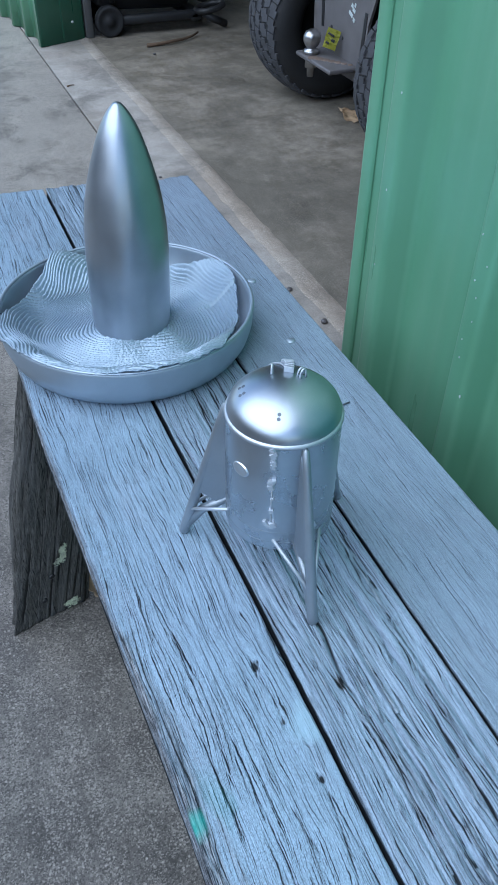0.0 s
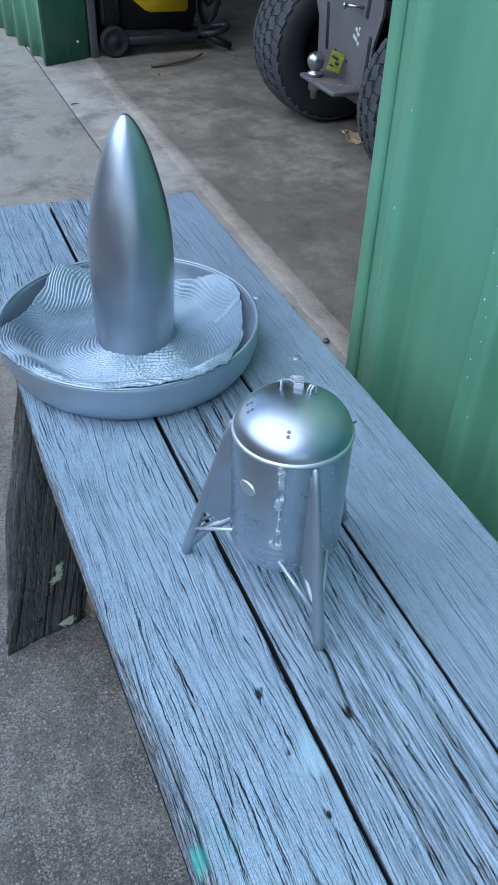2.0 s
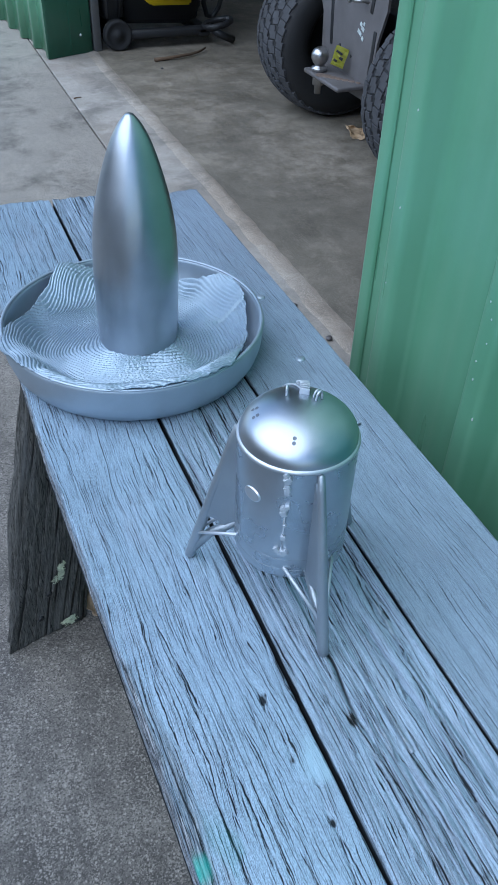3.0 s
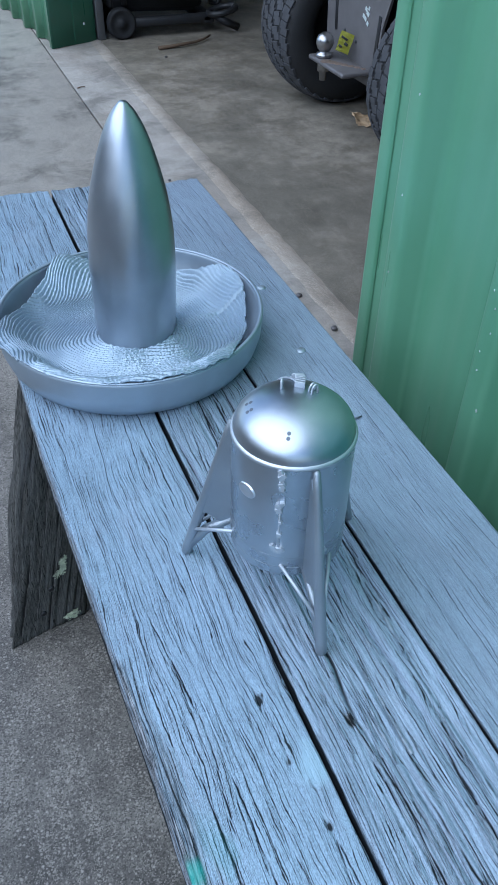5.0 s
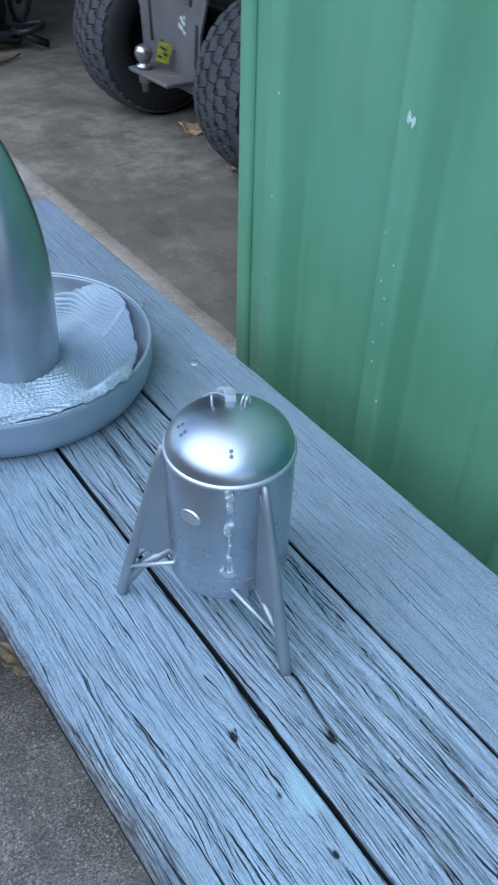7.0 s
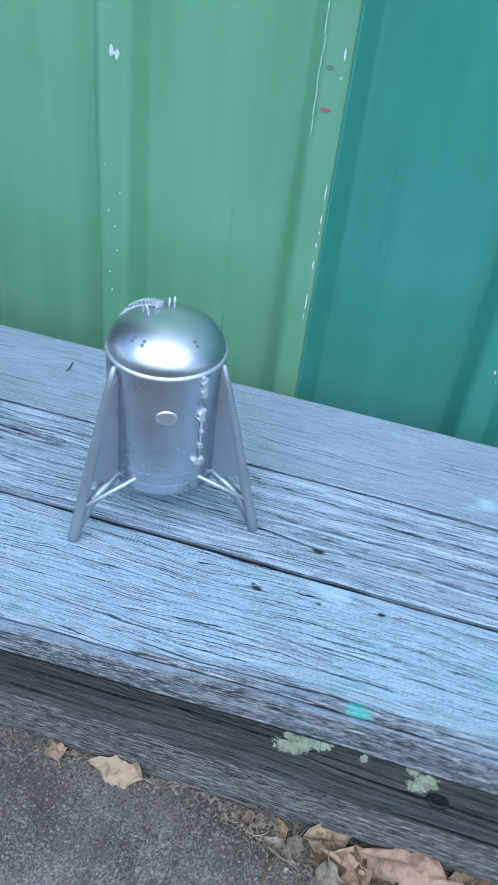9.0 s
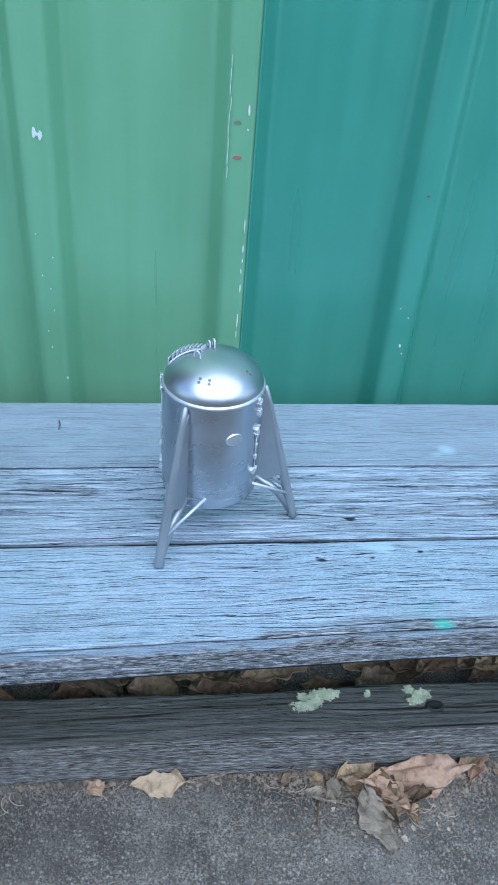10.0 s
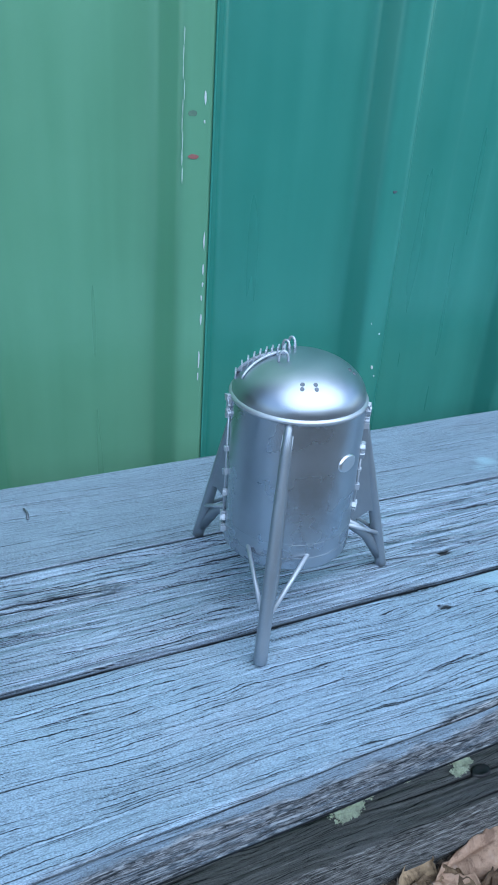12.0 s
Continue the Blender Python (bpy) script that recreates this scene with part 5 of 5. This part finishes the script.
bm = bmesh.new()
pts = [(0.47 + 0.05 * math.cos(k * 0.6), 0.03 + 0.02 * math.sin(k), 0.16 + 0.14 * math.sin(k * 0.6) + 0.008 * k) for k in range(22)]
tube(bm, pts, 0.011, 8)
part("cable", bm, m_black, vac)


# ---- leaves, twigs and litter ----
def leaf(at, length, width, turn, mat, seed, pitch=0.0, roll=0.0, curl=0.35, label="dry curled leaf lying on the concrete"):
    """A dry crumpled leaf: torn uneven outline, curled sides, buckled blade and a thin stalk."""
    rng = np.random.default_rng(seed)
    nl, nw = 19, 7
    t = np.linspace(0, 1, nl)[:, None]
    f = np.linspace(-1, 1, 2 * nw + 1)[None, :]
    tooth = 1 + 0.34 * lattice(rng, t * 7 + 2, f * 0 + np.sign(f)) + 0.2 * lattice(rng, t * 26, f * 0 + np.sign(f))
    half = width / 2 * np.sin(np.pi * t ** 0.8) ** 0.75 * np.where(np.abs(f) > 0.4, tooth, 1.0) + 0.0003
    c = curl * rng.uniform(0.7, 1.5) * np.where(f > 0, rng.uniform(0.3, 1.4), rng.uniform(0.3, 1.4))
    angle = f * c * 2.2 * (0.6 + 0.6 * np.sin(2.6 * t + rng.uniform(0, 3)))
    Y_ = half * f * np.cos(angle * 0.7)
    Z_ = half * np.abs(f) * np.sin(np.abs(angle) * 0.8) + rng.uniform(-0.1, 0.25) * length * (t - 0.5) ** 2 * 2
    Z_ = Z_ + 0.1 * width * lattice(rng, t * 5 + 5, f * 2.2 + 5) + 0.05 * width * lattice(rng, t * 16, f * 6 + 9)
    X_ = (t - 0.5) * length + 0.09 * length * lattice(rng, t * 3, f * 2 + 4)
    pts = np.stack(np.broadcast_arrays(X_, Y_, Z_), 2).reshape(-1, 3)
    bm = bmesh.new()
    vs = [bm.verts.new(p) for p in pts.tolist()]
    row = 2 * nw + 1
    for i in range(nl - 1):
        for j in range(row - 1):
            bm.faces.new((vs[i * row + j], vs[(i + 1) * row + j], vs[(i + 1) * row + j + 1], vs[i * row + j + 1]))
    z0 = pts[nw][2]
    tube(bm, [(-length * 0.5 - 0.014, 0.002, z0 + 0.003), (-length * 0.5, 0, z0)], 0.0006, 5)
    rot = pose(0, 0, 0, pitch, roll, turn)
    drop = min((rot @ v.co).z for v in bm.verts)
    ob = part("leaf", bm, mat)
    sol = ob.modifiers.new("thickness", "SOLIDIFY")
    sol.thickness = 0.0005
    ob.matrix_basis = Matrix.Translation((at[0], at[1], at[2] - drop + 0.0004)) @ rot
    return tagged(ob, label, "leaf", "fallen leaves")


leaf((0.217, 0.49, 0), 0.06, 0.03, 92, m_leaf_tan, 31, -34, 0, 0.1, "pale tan dry leaf leaning on the timber beam")
leaf((0.222, 0.565, 0), 0.03, 0.022, 40, m_leaf_pink, 2, 10, 8, 0.3, "small rusty dry leaf beside the timber beam")
leaf((0.209, 0.178, 0.006), 0.13, 0.05, 93, m_leaf_pink, 3, -18, 4, 0.18, "large pinkish dry leaf leaning on the timber beam")
leaf((0.196, 0.232, 0.004), 0.07, 0.036, 62, m_leaf, 4, -12, 6, 0.35, "brown curled dry leaf beside the timber beam")
leaf((0.224, 0.245, 0.004), 0.05, 0.03, 110, m_leaf, 5, -16, 8, 0.3, "brown curled dry leaf beside the timber beam")
leaf((0.154, 0.23, 0.002), 0.078, 0.036, 196, m_leaf_grey, 6, 4, 4, 0.15, "grey-green pointed dry leaf on the concrete")
leaf((0.186, 0.212, 0.01), 0.06, 0.028, 35, m_leaf_pink, 7, -18, 12, 0.45, "curled brown dry leaf on the concrete")
leaf((0.175, 0.195, 0.004), 0.05, 0.02, 10, m_leaf, 8, 20, 5, 0.4)
leaf((0.225, 0.09, 0.002), 0.05, 0.03, 150, m_leaf_pink, 9, 5, 10, 0.3)
leaf((0.2, 0.055, 0.0), 0.035, 0.022, 30, m_leaf_pink, 10, 0, 10, 0.3)
leaf((0.198, 0.265, 0.0), 0.035, 0.02, 75, m_leaf_grey, 12, 15, 0, 0.4)
leaf((0.192, 0.295, 0.0), 0.04, 0.022, 60, m_leaf_grey, 13, 0, 12, 0.35)
for x, y, size, turn, mat, seed in ((0.196, 0.281, 0.034, 160, m_leaf_grey, 41), (0.173, 0.2, 0.04, 75, m_leaf_tan, 42), (0.222, 0.102, 0.036, 120, m_leaf, 43), (0.214, 0.296, 0.026, 30, m_leaf, 44),
                                     (0.226, 0.418, 0.024, 95, m_leaf_grey, 45), (0.165, 0.213, 0.03, 15, m_leaf_dark, 46), (0.201, 0.215, 0.045, 50, m_leaf, 47), (0.183, 0.182, 0.05, 100, m_leaf_dark, 48),
                                     (0.216, 0.335, 0.02, 140, m_leaf_dark, 49), (0.205, 0.25, 0.038, 20, m_leaf_dark, 50)):
    leaf((x, y, 0.003), size, size * 0.5, turn, mat, seed, -15, 10, 0.5, "torn curled leaf scrap in the litter by the beam")
leaf((1.398, 2.44, 0), 0.1, 0.06, -58, m_leaf_warm, 14, 14, 8, 0.15, "tan dry leaf on the shed floor by the tyre")
leaf((1.315, 2.082, 0), 0.06, 0.036, 30, m_leaf_warm, 15, 10, 12, 0.3, "tan dry leaf on the shed floor by the tyre")
leaf((0.118, 0.805, 0), 0.08, 0.046, 108, m_leaf_tan, 16, 20, 0, 0.3, "tan curled dry leaf under the bench")
leaf((0.145, 0.745, 0), 0.05, 0.03, 60, m_leaf_pink, 17, 0, 10, 0.3)
leaf((0.19, 0.70, 0), 0.04, 0.025, 10, m_leaf_pink, 18, 10, 0, 0.3)
rng = random.Random(21)
for k in range(30):
    tall = k % 3 == 0
    leaf((rng.uniform(0.335, 0.44), 0.02 + 0.026 * k + rng.uniform(-0.02, 0.02), rng.uniform(0.0, 0.035)), rng.uniform(0.06, 0.11), rng.uniform(0.03, 0.05), rng.uniform(40, 140),
         (m_leaf_dark, m_leaf, m_leaf_dark, m_leaf_pink)[k % 4], 100 + k, rng.uniform(-25, 25), rng.uniform(-35, 35), rng.uniform(0.2, 0.5),
         "dry leaf in the pile between beam and wall")

rng = random.Random(33)
for k in range(12):
    # every leaf here takes the dark tone, which holds the gap's shade
    leaf((rng.uniform(0.315, 0.39), 0.05 + 0.054 * k + rng.uniform(-0.012, 0.012), rng.uniform(0.0, 0.03)), rng.uniform(0.06, 0.1), rng.uniform(0.04, 0.055), rng.uniform(60, 120),
         m_leaf_dark, 200 + k, rng.uniform(-30, 5), rng.uniform(-15, 15), rng.uniform(0.15, 0.4),
         "dry leaf on the pile between beam and wall")

bm = bmesh.new()
rng = random.Random(5)
for _ in range(2200):
    if rng.random() < 0.7:
        x, y = 0.228 - abs(rng.gauss(0, 0.035)), rng.gauss(0.2, 0.085)
    else:
        x, y = 0.228 - abs(rng.gauss(0, 0.008)), rng.uniform(-0.1, 0.7)
    a = rng.uniform(0, 360)
    m = pose(x, y, 0.001 + rng.random() * 0.0015, rng.uniform(-15, 15), rng.uniform(-15, 15), a)
    if rng.random() < 0.5:
        l, b = rng.uniform(0.006, 0.022), rng.uniform(-0.004, 0.004)
        tube(bm, [m @ Vector((-l / 2, 0, 0)), m @ Vector((0, b, 0.0006)), m @ Vector((l / 2, 0, 0))], rng.uniform(0.0002, 0.0004), 4)
    else:
        l = rng.uniform(0.001, 0.004)
        ring = [m @ Vector((l * math.cos(k * 1.2566) * rng.uniform(0.3, 1.3), l * 0.7 * math.sin(k * 1.2566) * rng.uniform(0.3, 1.3), rng.uniform(0, 0.0008))) for k in range(5)]
        up = [bm.verts.new(p) for p in ring]
        dn = [bm.verts.new(p - Vector((0, 0, 0.0004))) for p in ring]
        bm.faces.new(up)
        for k in range(5):
            bm.faces.new((dn[k], dn[(k + 1) % 5], up[(k + 1) % 5], up[k]))
crumbs = bmesh.new()
for x, y, r in ((0.138, 0.203, 0.006), (0.188, 0.2, 0.006), (0.188, 0.279, 0.005), (0.178, 0.281, 0.004), (0.153, 0.16, 0.004), (0.196, 0.159, 0.004), (0.16, 0.259, 0.0035), (0.145, 0.148, 0.003),
                (0.172, 0.18, 0.004), (0.15, 0.19, 0.004), (0.165, 0.215, 0.005), (0.2, 0.09, 0.003), (0.19, 0.11, 0.003), (0.11, 0.14, 0.002), (0.1, 0.17, 0.002), (0.12, 0.3, 0.002)):
    ring = [Vector((x + r * math.cos(k * 1.2566) * rng.uniform(0.4, 1.1), y + r * 0.8 * math.sin(k * 1.2566) * rng.uniform(0.4, 1.1), 0.0012 + rng.uniform(0, 0.0022))) for k in range(5)]
    up, dn = [crumbs.verts.new(p) for p in ring], [crumbs.verts.new(p - Vector((0, 0, 0.0008))) for p in ring]
    crumbs.faces.new(up)
    for k in range(5):
        crumbs.faces.new((dn[k], dn[(k + 1) % 5], up[(k + 1) % 5], up[k]))
for x, y, turn in ((0.183, 0.156, 20), (0.168, 0.14, 80), (0.176, 0.17, 120), (0.158, 0.18, 40), (0.205, 0.66, 30), (0.2, 0.672, 100), (0.212, 0.65, 60), (0.214, 0.29, 70), (0.21, 0.32, 110), (0.216, 0.35, 60)):
    m = pose(x, y, 0.002, 0, 0, turn)
    tube(crumbs, [m @ Vector((0.013 * math.cos(k * 0.5), 0.009 * math.sin(k * 0.5), 0.0006 * k)) for k in range(6)], 0.00045, 5)
tagged(part("leaf_crumbs", crumbs, m_crumb, smooth=False), "pale leaf crumbs and curled stalks on the concrete", "leaf litter", kind="stuff")
tagged(part("leaf_litter", bm, m_litter, smooth=False), "fine dry leaf bits and stalks on the concrete", "leaf litter", kind="stuff")


def twig(points, r, label):
    bm = bmesh.new()
    tube(bm, points, r, 7, 0.55)
    return tagged(part("twig", bm, m_twig), label, "twig", "twigs")


twig([(0.998, 3.51, 0.009), (1.05, 3.52, 0.008), (1.11, 3.525, 0.012), (1.17, 3.55, 0.01), (1.215, 3.575, 0.012), (1.26, 3.62, 0.014)], 0.008, "thin brown twig on the shed floor")
twig([(0.572, 3.108, 0.003), (0.584, 3.114, 0.004), (0.6, 3.116, 0.003)], 0.0025, "short twig lying across the paving joint")
twig([(0.19, 0.298, 0.002), (0.175, 0.3, 0.0022), (0.155, 0.303, 0.002)], 0.002, "short dark twig on the concrete")
twig([(0.205, 0.16, 0.012), (0.17, 0.19, 0.016), (0.148, 0.2, 0.008)], 0.0014, "thin stalk on the leaf pile")


def pebble(x, y, r, seed):
    rng = random.Random(seed)
    bm = bmesh.new()
    bmesh.ops.create_icosphere(bm, subdivisions=2, radius=r)
    for v in bm.verts:
        v.co *= rng.uniform(0.8, 1.15)
        v.co.z *= 0.6
    ob = part("pebble", bm, m_plate)
    ob.location = (x, y, r * 0.55)
    return tagged(ob, "small dark pebble on the concrete by the threshold", "pebble", "pebbles")


for x, y, r, seed in ((0.722, 1.49, 0.007, 1), (0.735, 1.34, 0.008, 2), (0.70, 1.62, 0.004, 3), (0.745, 1.2, 0.005, 4), (0.995, 3.4, 0.006, 5), (0.64, 2.2, 0.005, 6)):
    pebble(x, y, r, seed)
